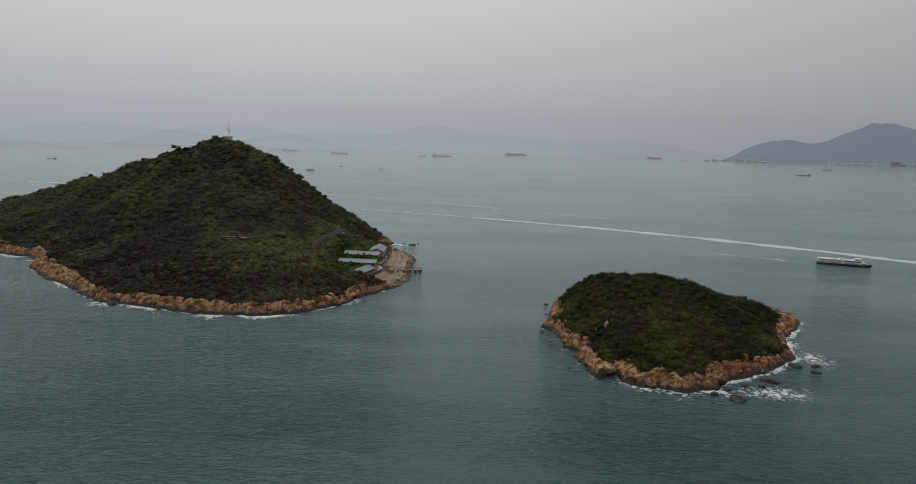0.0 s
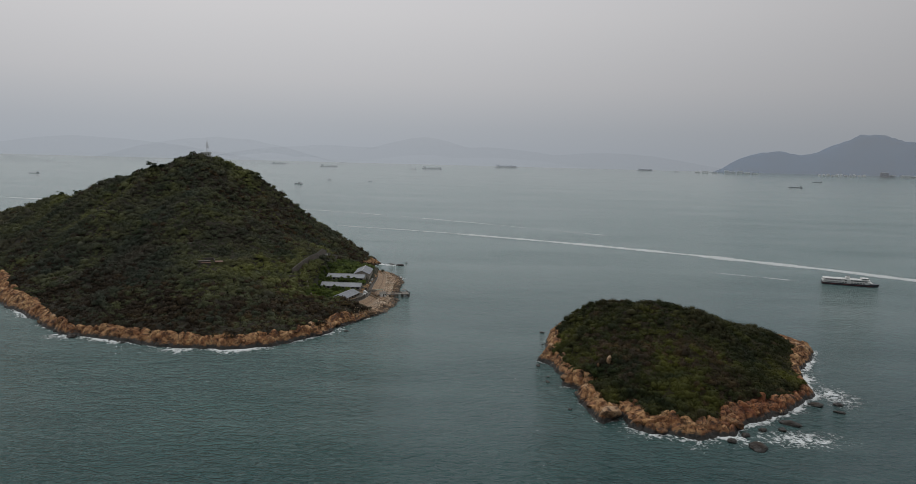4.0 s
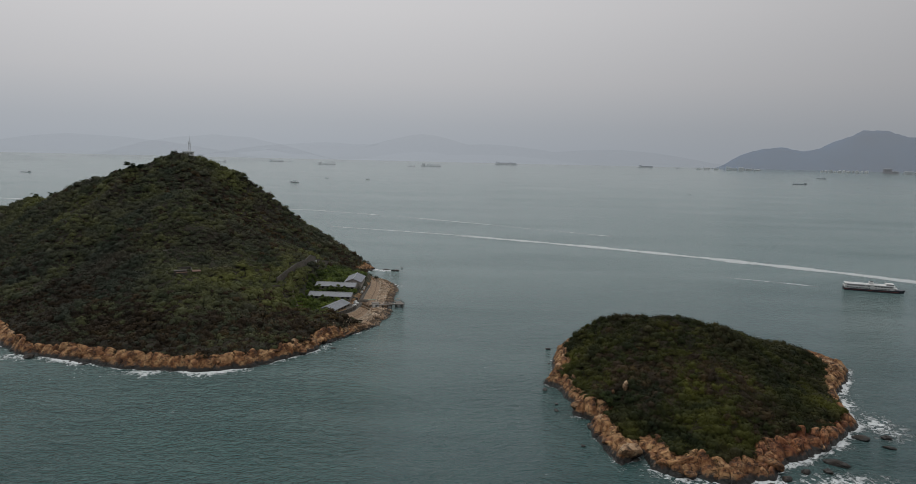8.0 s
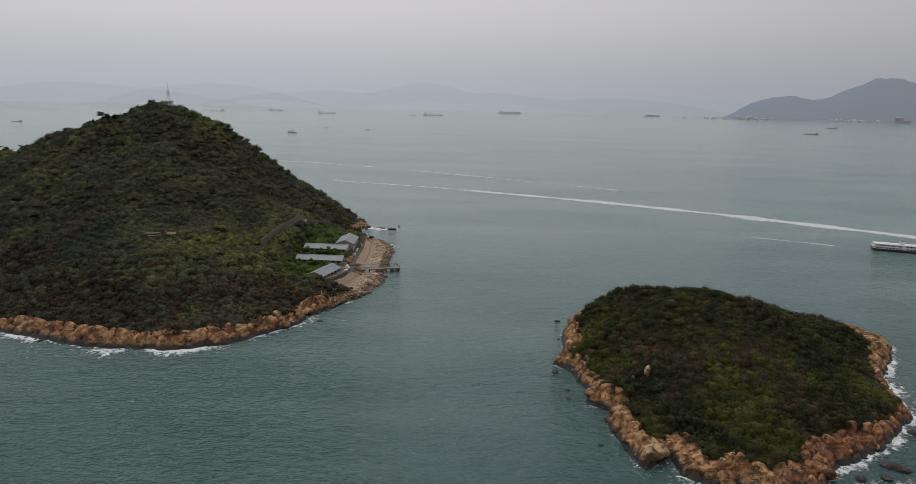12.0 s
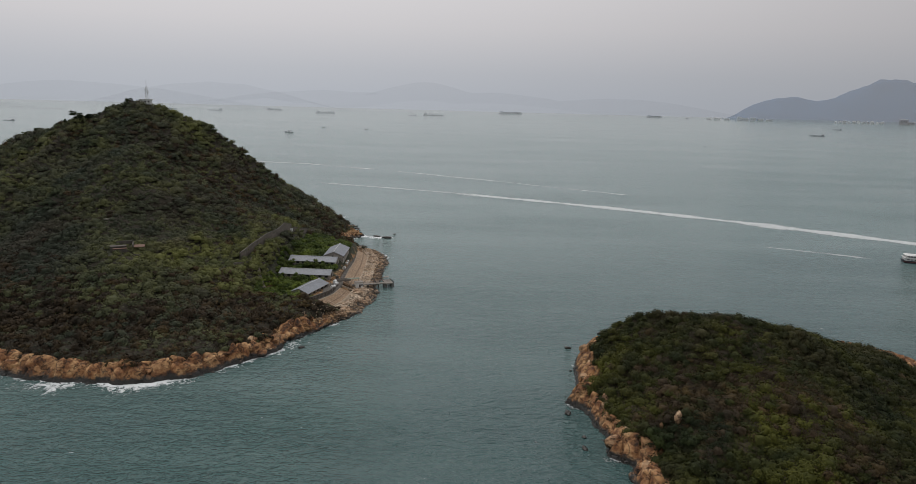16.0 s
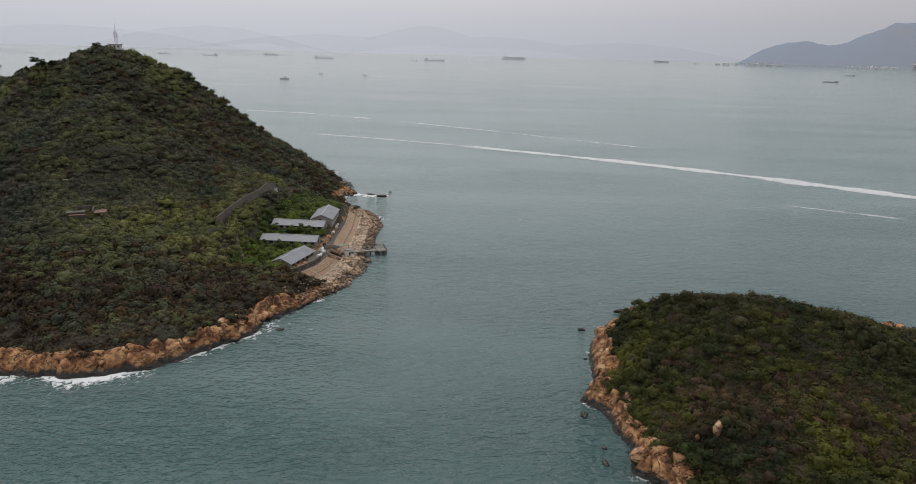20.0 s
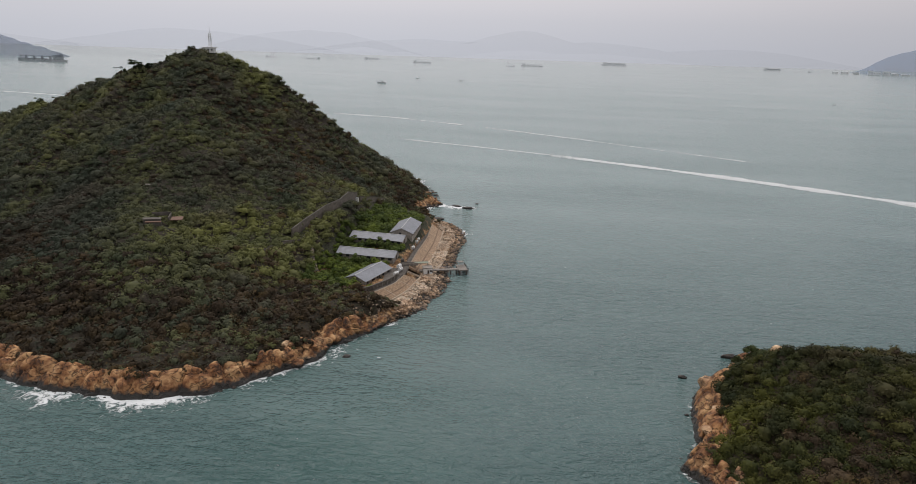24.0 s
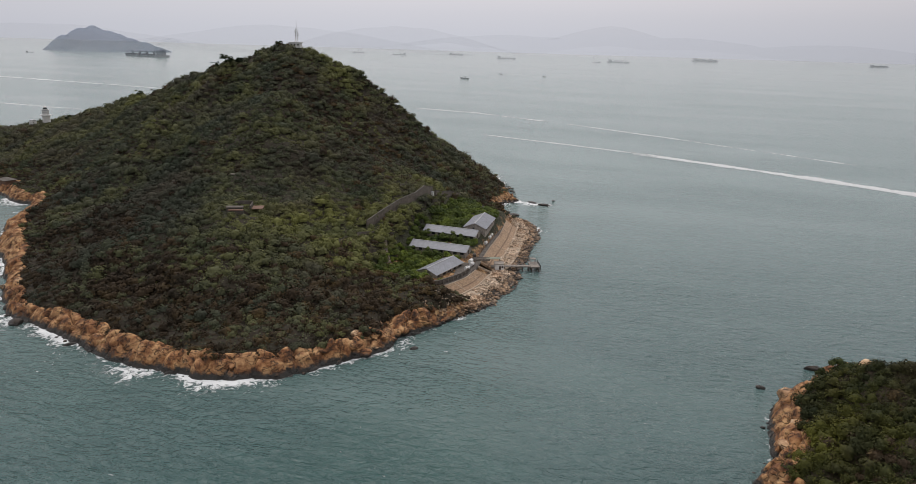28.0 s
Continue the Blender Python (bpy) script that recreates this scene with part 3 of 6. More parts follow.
# ---- the sea ----
def sea():
    def lines(a, b, cell, far, n):
        k = np.linspace(0, 1, n + 1)[1:] ** 2.2
        return np.concatenate([(a - (far + a) * k)[::-1], np.arange(a, b, cell), b + (far - b) * k])
    xs, ys = lines(-450, 250, 2.2, 7000, 26), lines(270, 735, 2.2, 7000, 26)
    gx, gy = np.meshgrid(xs, ys)
    z = np.zeros(gx.shape)
    foam = np.zeros(gx.shape)
    for coast, amount in ((COAST_BIG, 0.88), (COAST_SMALL, 0.9)):
        d, _, _ = to_line(gx, gy, coast, True)
        d = np.where(inside(gx, gy, coast), 0, d)
        e = 4.0
        dn, _, _ = to_line(gx, gy - e, coast, True)
        south = np.clip((dn - d) / e, -1, 1) * 0.5 + 0.5
        reach = 2.6 + 9.0 * south * np.clip(0.45 + fbm(gx, gy, 34, 3, 71), 0.1, 1.2)
        if coast is COAST_SMALL:
            amount = amount * (0.6 + 0.45 * step(gx, 66, 115)) * (0.75 + 0.3 * step(fbm(gx, gy, 14, 3, 75), -0.3, 0.2))
        else:
            amount = amount * (0.5 + 0.62 * step(fbm(gx, gy, 24, 3, 73), -0.25, 0.3)) * (1 - 0.28 * step(-gx, 230, 290))
        foam = np.maximum(foam, amount * np.exp(-d / reach) * (0.5 + 0.75 * south))
    # quiet water inside the pier
    foam *= 1 - 0.75 * step(gx, -85, -70) * (1 - step(gx, -20, 0)) * step(gy, 470, 490) * (1 - step(gy, 600, 625))
    # the churned strip off the islet's outer rocks
    foam = np.maximum(foam, 0.64 * np.exp(-(((gx - 130) / 24) ** 2 + ((gy - 303) / 12) ** 2) ** 1.0))
    foam = np.maximum(foam, 0.62 * np.exp(-(((gx - 170) / 14) ** 2 + ((gy - 355) / 24) ** 2) ** 1.0))
    foam = np.maximum(foam, 0.75 * np.exp(-(((gx + 78) / 14) ** 2 + ((gy - 686) / 8) ** 2)))
    foam = np.maximum(foam, 0.6 * np.exp(-(((gx + 82) / 6) ** 2 + ((gy - 446) / 9) ** 2)))
    nx, ny = len(xs), len(ys)
    co = np.stack([gx, gy, z], -1).reshape(-1, 3)
    i = (np.arange(ny - 1)[:, None] * nx + np.arange(nx - 1)[None, :]).ravel()
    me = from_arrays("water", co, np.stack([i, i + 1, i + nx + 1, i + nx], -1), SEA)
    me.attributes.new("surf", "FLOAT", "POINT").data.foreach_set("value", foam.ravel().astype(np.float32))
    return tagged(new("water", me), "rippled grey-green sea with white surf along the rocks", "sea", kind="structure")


sea()


def wake(pts, widths, material, label):
    """A trail of foam lying on the water, densest along its middle."""
    rows, n = [], 60
    ts = np.linspace(0, len(pts) - 1, n * (len(pts) - 1) + 1)
    x = np.interp(ts, range(len(pts)), [p[0] for p in pts])
    y = np.interp(ts, range(len(pts)), [p[1] for p in pts])
    w = np.interp(ts, range(len(pts)), widths)
    y = y + 2.2 * fbm(x, y, 70, 3, 151)
    w = w * np.clip(0.95 + 0.9 * fbm(x, y, 45, 3, 153), 0.35, 1.6)
    dx, dy = np.gradient(x), np.gradient(y)
    ln = np.hypot(dx, dy)
    nx, ny = -dy / ln, dx / ln
    across = np.array([-1, -0.5, 0, 0.5, 1.0])
    co = np.stack([x[:, None] + nx[:, None] * across * w[:, None], y[:, None] + ny[:, None] * across * w[:, None],
                   np.full((len(x), 5), 0.12)], -1)
    surf = np.tile(np.array([0, 0.75, 1, 0.75, 0]), (len(x), 1)) * np.minimum(1, np.minimum(ts, ts[-1] - ts)[:, None] * 6 + 0.1)
    i = (np.arange(len(x) - 1)[:, None] * 5 + np.arange(4)[None, :]).ravel()
    me = from_arrays("wake", co.reshape(-1, 3), np.stack([i, i + 1, i + 6, i + 5], -1), material)
    me.attributes.new("surf", "FLOAT", "POINT").data.foreach_set("value", surf.ravel().astype(np.float32))
    return tagged(new("wake", me), label, "wake", kind="stuff")


LONG = "long white wake of a passed vessel on the sea"
THIN = "faint broken wake line on the sea"
wake([(-40, 955), (130, 875), (250, 806), (352, 736), (417, 680), (640, 492)], [8, 14, 17, 18, 16, 14], WAKE, LONG)
wake([(-215, 1012), (-100, 975), (0, 940)], [5, 7, 7], WAKE_THIN, THIN)
wake([(-385, 1250), (-265, 1230), (-142, 1172)], [8, 13, 10], WAKE_THIN, THIN)
wake([(-142, 1172), (0, 1090), (200, 960)], [6, 6, 4], WAKE_THIN, THIN)
wake([(-1600, 1400), (-1339, 1378), (-921, 1327), (-760, 1287)], [9, 9, 9, 8], WAKE, LONG)
wake([(-1100, 1010), (-800, 985), (-640, 990)], [6, 8, 6], WAKE_THIN, THIN)
wake([(215, 702), (296, 662)], [3.0, 4.0], WAKE_THIN, "white wake behind the ferry")


# ---- foliage ----
rng = np.random.default_rng(7)


def wood_density_and_sun(x, y):
    """How much darker the wood is: dense on the hill's seaward flank, olive with painted sunlight on the spur's top."""
    # sunlight on the spur's top, put into the leaf tone
    painted_sun = 0.42 * np.exp(-(((x + 160) / 46) ** 2 + ((y - 505) / 36) ** 2))
    return -painted_sun + 0.55 * step(-x, 120, 230) * (1 - step(y, 500 + 40 * fbm(x, y, 50, 2, 161), 610)) * (x < -60)


def leaf_clumps(name, centres, radii, leaves, leaf, material, squash=0.8, core=0.86, seed=1):
    """Rounded tufts of many small leaf sprays over a core toned down for inner shade, in one mesh."""
    r = np.random.default_rng(seed)
    n = len(centres)
    u = r.normal(size=(n, leaves, 3))
    u /= np.linalg.norm(u, axis=2, keepdims=True)
    u[:, :, 2] = np.abs(u[:, :, 2]) * 1.0 - 0.22
    u /= np.linalg.norm(u, axis=2, keepdims=True)
    reach = radii[:, None, None] * r.uniform(0.66, 1.16, (n, leaves, 1))
    # no two tufts alike: each is stretched and leans its own way
    stretch = np.stack([r.uniform(0.75, 1.4, n), r.uniform(0.75, 1.4, n), squash * r.uniform(0.65, 1.25, n)], 1)[:, None, :]
    at = centres[:, None, :] + u * reach * stretch
    nrm = u + np.array([0, 0, 0.3]) + r.normal(scale=0.33, size=u.shape)
    nrm /= np.linalg.norm(nrm, axis=2, keepdims=True)
    side = np.cross(nrm, r.normal(size=u.shape))
    side /= np.linalg.norm(side, axis=2, keepdims=True) + 1e-9
    other = np.cross(nrm, side)
    s = leaf * r.uniform(0.35, 0.75, (n, leaves, 1)) * (radii[:, None, None] / radii.mean()) ** 0.5
    asp = r.uniform(0.6, 1.3, (n, leaves, 1))
    a, b = side * s * asp, other * s / asp
    corners = np.stack([at - a - b * 0.5, at + a - b * 0.5, at + b * 1.1], 2).reshape(-1, 3)
    t1 = np.arange(n * leaves * 3).reshape(-1, 3)
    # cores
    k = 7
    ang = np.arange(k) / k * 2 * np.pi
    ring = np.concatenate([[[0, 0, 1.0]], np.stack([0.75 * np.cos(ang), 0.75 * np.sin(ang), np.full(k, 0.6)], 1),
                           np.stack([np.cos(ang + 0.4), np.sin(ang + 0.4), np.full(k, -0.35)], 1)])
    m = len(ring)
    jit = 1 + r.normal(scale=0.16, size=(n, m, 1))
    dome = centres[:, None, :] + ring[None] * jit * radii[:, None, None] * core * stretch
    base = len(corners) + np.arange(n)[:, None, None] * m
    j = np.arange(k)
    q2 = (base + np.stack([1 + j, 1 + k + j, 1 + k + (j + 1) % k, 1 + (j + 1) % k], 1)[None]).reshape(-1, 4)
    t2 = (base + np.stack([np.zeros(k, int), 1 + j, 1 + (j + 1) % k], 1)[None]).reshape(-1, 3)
    tone = np.clip(0.4 * r.uniform(0, 1, n) + 0.3 + 0.6 * fbm(centres[:, 0], centres[:, 1], 15.0, 3, 137), 0, 1)
    me = from_arrays(name, np.concatenate([corners, dome.reshape(-1, 3)]), q2, material, np.concatenate([t1, t2]))
    tone = np.clip(tone - wood_density_and_sun(centres[:, 0], centres[:, 1]), 0, 1)
    # cores get a lower tone: the tufts' inner shade painted in
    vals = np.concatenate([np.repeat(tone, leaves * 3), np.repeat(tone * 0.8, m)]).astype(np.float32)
    me.attributes.new("tone", "FLOAT", "POINT").data.foreach_set("value", vals)
    return me


def scatter(x0, x1, y0, y1, gap, r):
    xs, ys = np.meshgrid(np.arange(x0, x1, gap), np.arange(y0, y1, gap))
    xs = xs + r.uniform(-1.1, 1.1, xs.shape) * gap
    ys = ys + r.uniform(-1.1, 1.1, ys.shape) * gap
    return xs.ravel(), ys.ravel()


# footprints kept clear of growth: middle, half length, half width, turn in degrees
CLEAR = [(-90.2, 517, 12.5, 6.8, 75), (-98.5, 541, 16.5, 6.5, 2), (-98.5, 561, 16, 6, 2), (-88.5, 579, 13.5, 6.5, 92),
         (-181, 490, 7, 4.2, 25), (-249, 676, 5, 3.5, 10), (-124.3, 575, 24, 2.0, 84), (-130, 536, 16, 2.4, 82), (-118.5, 617, 17, 1.2, 98), (-418, 579, 9, 6, 0), (-119.5, 517.0, 7, 1.0, -38)]


def clear_of(px, py):
    free = np.ones(px.shape, bool)
    for cx, cy, a, b, deg in CLEAR:
        c, s = math.cos(radians(deg)), math.sin(radians(deg))
        u, v = (px - cx) * c + (py - cy) * s, -(px - cx) * s + (py - cy) * c
        free &= ~((np.abs(u) < a) & (np.abs(v) < b))
    return free


def canopy_floor(name, x0, x1, y0, y1, cell, fn, rim_fn, lift, material, label, size):
    """The closed under-layer of the scrub: a lumpy sheet just above the ground."""
    xs, ys = np.arange(x0, x1, cell), np.arange(y0, y1, cell)
    gx, gy = np.meshgrid(xs, ys)
    res = fn(gx, gy)
    h, d = res[0], res[1]
    grown = d > np.maximum(rim_fn(gx, gy), 2.5)
    if len(res) > 2:
        grown &= res[2] < 0.4
    grown &= clear_of(gx, gy)
    lump = fbm(gx, gy, size, 3, 121)
    z = np.where(grown, h + lift + lump * lift * 0.7, h - 1.5)
    nx, ny = len(xs), len(ys)
    i = (np.arange(ny - 1)[:, None] * nx + np.arange(nx - 1)[None, :]).ravel()
    quads = np.stack([i, i + 1, i + nx + 1, i + nx], -1)
    quads = quads[grown.ravel()[quads].any(1)]
    jx, jy = gx + fbm(gx, gy, 3, 1, 5) * cell * 0.5, gy + fbm(gx, gy, 3, 1, 6) * cell * 0.5
    me = from_arrays(name, np.stack([jx, jy, z], -1).reshape(-1, 3), quads, material)
    tone = np.clip(0.22 + 0.4 * lump + 0.25 * fbm(gx, gy, size * 0.3, 2, 77), 0, 1)
    me.attributes.new("tone", "FLOAT", "POINT").data.foreach_set("value", tone.ravel().astype(np.float32))
    return tagged(new(name, me), label, "scrub", kind="stuff")


def leaf_cover(name, x0, x1, y0, y1, gap, fn, rim_fn, dry_fn, dry, lift, leaf, material, label, seed):
    """Loose leaf sprays lying all over the under-layer."""
    r = np.random.default_rng(seed)
    x, y = scatter(x0, x1, y0, y1, gap, r)
    res = fn(x, y)
    keep = (res[1] > np.maximum(rim_fn(x, y), 2.5)) & clear_of(x, y)
    if len(res) > 2:
        keep &= (res[2] < 0.4) & (y < 735)
    x, y, z, d = x[keep], y[keep], res[0][keep], res[1][keep]
    n = len(x)
    at = np.stack([x, y, z + lift * r.uniform(0.95, 1.7, n)], 1)
    nrm = r.normal(scale=0.42, size=(n, 3)) + np.array([0, -0.15, 1])
    nrm /= np.linalg.norm(nrm, axis=1, keepdims=True)
    side = np.cross(nrm, r.normal(size=(n, 3)))
    side /= np.linalg.norm(side, axis=1, keepdims=True)
    other = np.cross(nrm, side)
    s = leaf * r.uniform(0.5, 1.0, (n, 1))
    co = np.stack([at - side * s, at - other * s * 0.7, at + side * s, at + other * s * 0.7], 1)
    tone = np.clip(0.34 + 0.4 * fbm(x, y, 9.0, 3, 131) + r.normal(scale=0.1, size=n) - wood_density_and_sun(x, y), 0, 1)
    dead = dry_fn(x, y, d) > r.uniform(size=n)
    for sel, mat_, lab in ((~dead, material, label), (dead, dry, "loose brown twigs and dry sprays over the scrub")):
        me = from_arrays(name, co[sel].reshape(-1, 3), np.arange(sel.sum() * 4).reshape(-1, 4), mat_)
        me.attributes.new("tone", "FLOAT", "POINT").data.foreach_set("value", np.repeat(tone[sel], 4).astype(np.float32))
        tagged(new(name, me), lab, "scrub", kind="stuff")


def rim_big(x, y):
    return 5.0 + 3.2 * fbm(x, y, 20, 3, 81) + 3.0 * fbm(x, y, 70, 2, 83) + 0.5 * step(x, -120, -95) * (1 - step(y, 470, 500)) + 6 * step(-x, 255, 310) * (1 - step(y, 500, 560))


def rim_small(x, y):
    return 4.6 + 3.4 * fbm(x, y, 16, 3, 101) + 2.6 * (1 - step(y, 320, 350)) - 1.6 * step(x, 130, 150) * (1 - step(y, 385, 400)) + 1.5 * (1 - step(x, 50, 66)) * step(y, 385, 405) + 16 * np.exp(-(((x - 192) / 16) ** 2 + ((y - 428) / 16) ** 2)) + 16 * np.exp(-(((x - 172) / 17) ** 2 + ((y - 452) / 16) ** 2))


def dry_big(x, y, d):
    """How dry the growth is on the hill: the seaward foot and the windy shoulder."""
    foot = (1 - step(d, 28, 75)) * (0.75 + 0.6 * fbm(x, y, 24, 3, 95)) * step(x, -330, -250)
    rest = (1 - step(d, 15, 40)) * (0.5 + 0.6 * fbm(x, y, 24, 3, 96))
    shoulder = 0.55 * np.exp(-(((x + 175) / 55) ** 2 + ((y - 640) / 60) ** 2)) + 0.35 * fbm(x, y, 30, 3, 99)
    return np.clip(np.maximum(np.maximum(foot * (1 - step(y, 500, 540)), rest), shoulder), 0, 0.93)


def dry_small(x, y, d):
    """How dry the growth is on the islet: a dead patch round the tall boulder and its seaward gully."""
    spot = np.exp(-(((x - 76) / 20) ** 2 + ((y - 372) / 17) ** 2)) + 0.7 * np.exp(-(((x - 112) / 13) ** 2 + ((y - 345) / 26) ** 2))
    return np.clip(spot - 0.04 + 0.32 * fbm(x, y, 14, 3, 107), 0, 0.9)


canopy_floor("scrub_underlayer", -660, -70, 390, 850, 1.6, big_height, lambda x, y: rim_big(x, y) + 1.5, 0.85, UNDER_BIG, "dark brown under-layer of the hill scrub with gap shade painted in", 6.0)
canopy_floor("scrub_underlayer", 25, 210, 285, 485, 1.0, small_height, lambda x, y: rim_small(x, y) + 1.0, 0.8, UNDER_SMALL, "dark brown under-layer of the islet scrub with gap shade painted in", 4.0)

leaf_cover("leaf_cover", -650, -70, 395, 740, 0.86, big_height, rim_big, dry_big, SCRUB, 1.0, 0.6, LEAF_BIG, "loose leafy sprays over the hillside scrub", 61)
leaf_cover("leaf_cover", 30, 205, 288, 482, 0.42, small_height, rim_small, dry_small, SCRUB, 0.9, 0.4, LEAF_SMALL, "loose leafy sprays over the islet scrub", 62)

# hillside scrub
px, py = scatter(-650, -70, 395, 845, 2.6, rng)
h, d, zone = big_height(px, py)
rim = rim_big(px, py)
keep = (d > np.maximum(rim, 2.5)) & clear_of(px, py) & (zone < 0.5) & ((py < 728) | (rng.uniform(size=px.shape) < 0.25))
px, py, h, d = px[keep], py[keep], h[keep], d[keep]
rad = (1.15 + 1.75 * rng.uniform(size=px.shape) ** 2.4) * (1.0 + 0.4 * fbm(px, py, 45, 3, 91)) * (0.72 + 0.28 * step(d, 8, 30))
rad *= np.where(py > 728, 1.7, 1.0)
cz = h + 0.5 + rad * (0.1 + 0.4 * rng.uniform(size=px.shape)) + 2.4 * np.clip(fbm(px, py, 14, 3, 137), -0.08, 1.0)
brown = dry_big(px, py, d) > rng.uniform(size=px.shape)
pts = np.stack([px, py, cz], 1)
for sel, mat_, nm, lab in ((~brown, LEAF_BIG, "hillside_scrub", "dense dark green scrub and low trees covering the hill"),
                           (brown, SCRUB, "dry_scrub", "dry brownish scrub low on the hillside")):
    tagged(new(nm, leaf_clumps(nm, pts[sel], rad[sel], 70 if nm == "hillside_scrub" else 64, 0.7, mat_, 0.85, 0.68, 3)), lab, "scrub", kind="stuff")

# broader crowns standing out of the scrub
px, py = scatter(-640, -105, 410, 720, 8.5, rng)
h, d, zone = big_height(px, py)
keep = (d > 14) & clear_of(px, py) & (zone < 0.3) & (fbm(px, py, 40, 3, 141) > -0.15) & (dry_big(px, py, d) < 0.6)
px, py, h = px[keep], py[keep], h[keep]
rad = rng.uniform(1.9, 3.6, px.shape)
tagged(new("low_trees", leaf_clumps("low_trees", np.stack([px, py, h + 0.7 + rad * 0.35], 1), rad, 150, 0.85, LEAF_BIG, 0.7, 0.8, 15)),
       "rounded low tree crowns rising from the hill scrub", "trees", kind="stuff")
px, py = scatter(38, 200, 300, 475, 5.6, rng)
h, d = small_height(px, py)
keep = (d > rim_small(px, py) + 3) & (fbm(px, py, 22, 3, 143) > -0.1) & (dry_small(px, py, d) < 0.5)
px, py, h = px[keep], py[keep], h[keep]
rad = rng.uniform(1.4, 2.7, px.shape)
tagged(new("low_trees", leaf_clumps("low_trees", np.stack([px, py, h + 0.5 + rad * 0.35], 1), rad, 190, 0.55, LEAF_SMALL, 0.75, 0.8, 17)),
       "rounded low tree crowns rising from the islet scrub", "trees", kind="stuff")

# growth between the sheds
px, py = scatter(-124, -80, 492, 640, 2.3, rng)
h, d, zone = big_height(px, py)
keep = (zone >= 0.4) & (d > 24.5) & clear_of(px, py)
keep &= (px < -90) | (fbm(px, py, 9, 2, 97) > -0.2)
px, py, h = px[keep], py[keep], h[keep]
rad = rng.uniform(1.0, 2.1, px.shape)
tagged(new("terrace_bushes", leaf_clumps("terrace_bushes", np.stack([px, py, h + rad * 0.5], 1), rad, 80, 0.66, LEAF_FRESH, 0.9, 0.8, 5)),
       "fresh green bushes growing between the sheds", "bushes", kind="stuff")

# islet scrub
px, py = scatter(30, 205, 288, 482, 1.75, rng)
h, d = small_height(px, py)
rim = rim_small(px, py)
keep = d > np.maximum(rim, 2.5)
px, py, h, d = px[keep], py[keep], h[keep], d[keep]
rad = (0.9 + 1.6 * rng.uniform(size=px.shape) ** 2.2) * (1.0 + 0.4 * fbm(px, py, 25, 3, 103))
cz = h + rad * (0.2 + 0.75 * rng.uniform(size=px.shape)) + 2.2 * np.clip(fbm(px, py, 11, 3, 137), -0.1, 1.0)
brown = dry_small(px, py, d) > rng.uniform(size=px.shape)
pts = np.stack([px, py, cz], 1)
for sel, mat_, nm, lab in ((~brown, LEAF_SMALL, "islet_scrub", "thick olive green scrub covering the islet"),
                           (brown, SCRUB, "dry_scrub", "patch of dead brown scrub on the islet")):
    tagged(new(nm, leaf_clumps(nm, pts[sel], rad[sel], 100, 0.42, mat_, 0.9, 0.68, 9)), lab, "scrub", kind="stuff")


def tree(x, y, z, tall, spread, seed, label, leaves=LEAF_TREE, sparse=1.0):
    """A tapered trunk with limbs and an uneven crown of leaf tufts."""
    r = np.random.default_rng(seed)
    ob = thing("tree", pose(x, y, z), label, "tree", "skyline trees")
    bm = tube((0, 0, -0.6), (0.1, 0.05, tall * 0.55), 0.22, 0.14, 7)
    tips = []
    for k in range(6):
        a = k * 1.05 + r.uniform(0, 0.6)
        e = (math.cos(a) * spread * r.uniform(0.45, 0.8), math.sin(a) * spread * r.uniform(0.45, 0.8), tall * r.uniform(0.62, 0.9))
        tube((0, 0, tall * r.uniform(0.28, 0.5)), e, 0.11, 0.04, 5, bm)
        tips.append(e)
    part("trunk", bm, BARK, ob)
    n = int(14 * sparse)
    c = np.array([tips[i % 6] for i in range(n)]) * r.uniform(0.5, 1.12, (n, 1)) + r.normal(scale=spread * 0.16, size=(n, 3))
    c[:, 2] = np.clip(c[:, 2], tall * 0.4, tall)
    crown = new("crown", leaf_clumps("crown", c, r.uniform(0.2, 0.4, n) * spread, 80, 0.52, leaves, 0.8, 0.7, seed))
    crown.parent = ob
    return ob


def ground_at(x, y, fn=big_height):
    return float(fn(np.array([float(x)]), np.array([float(y)]))[0][0])


SKY = "dark broad-crowned tree standing above the ridge scrub"
RIDGE_TREES = [(-292, 653, 7.5, 4.2), (-286, 657, 6.0, 3.2), (-300, 655, 5.0, 3.0), (-371, 690, 6.5, 4.0), (-379, 684, 5.5, 3.4), (-330, 668, 4.6, 2.8),
               (-345, 674, 4.8, 2.6), (-312, 662, 4.4, 2.6), (-274, 664, 4.2, 2.5), (-405, 688, 5.0, 3.0), (-432, 690, 5.2, 3.2), (-395, 686, 5.4, 3.0),
               (-455, 692, 4.6, 2.8), (-262, 672, 4.4, 2.8), (-480, 697, 5.0, 3.2)]
for i, (x, y, tall, spread) in enumerate(RIDGE_TREES):
    tree(x, y, ground_at(x, y) - 0.3, tall, spread, 200 + i, SKY)
for i, (x, y, tall, spread) in enumerate([(62, 456, 4.2, 4.2), (68, 462, 4.4, 4.4), (58, 450, 3.2, 3), (58, 352, 6, 4.5), (66, 349, 5.5, 4.0)]):
    tree(x, y, ground_at(x, y, small_height) - 0.3, tall, spread, 300 + i, "dark dense-crowned tree on the islet", LEAF_TREE, 1.3)
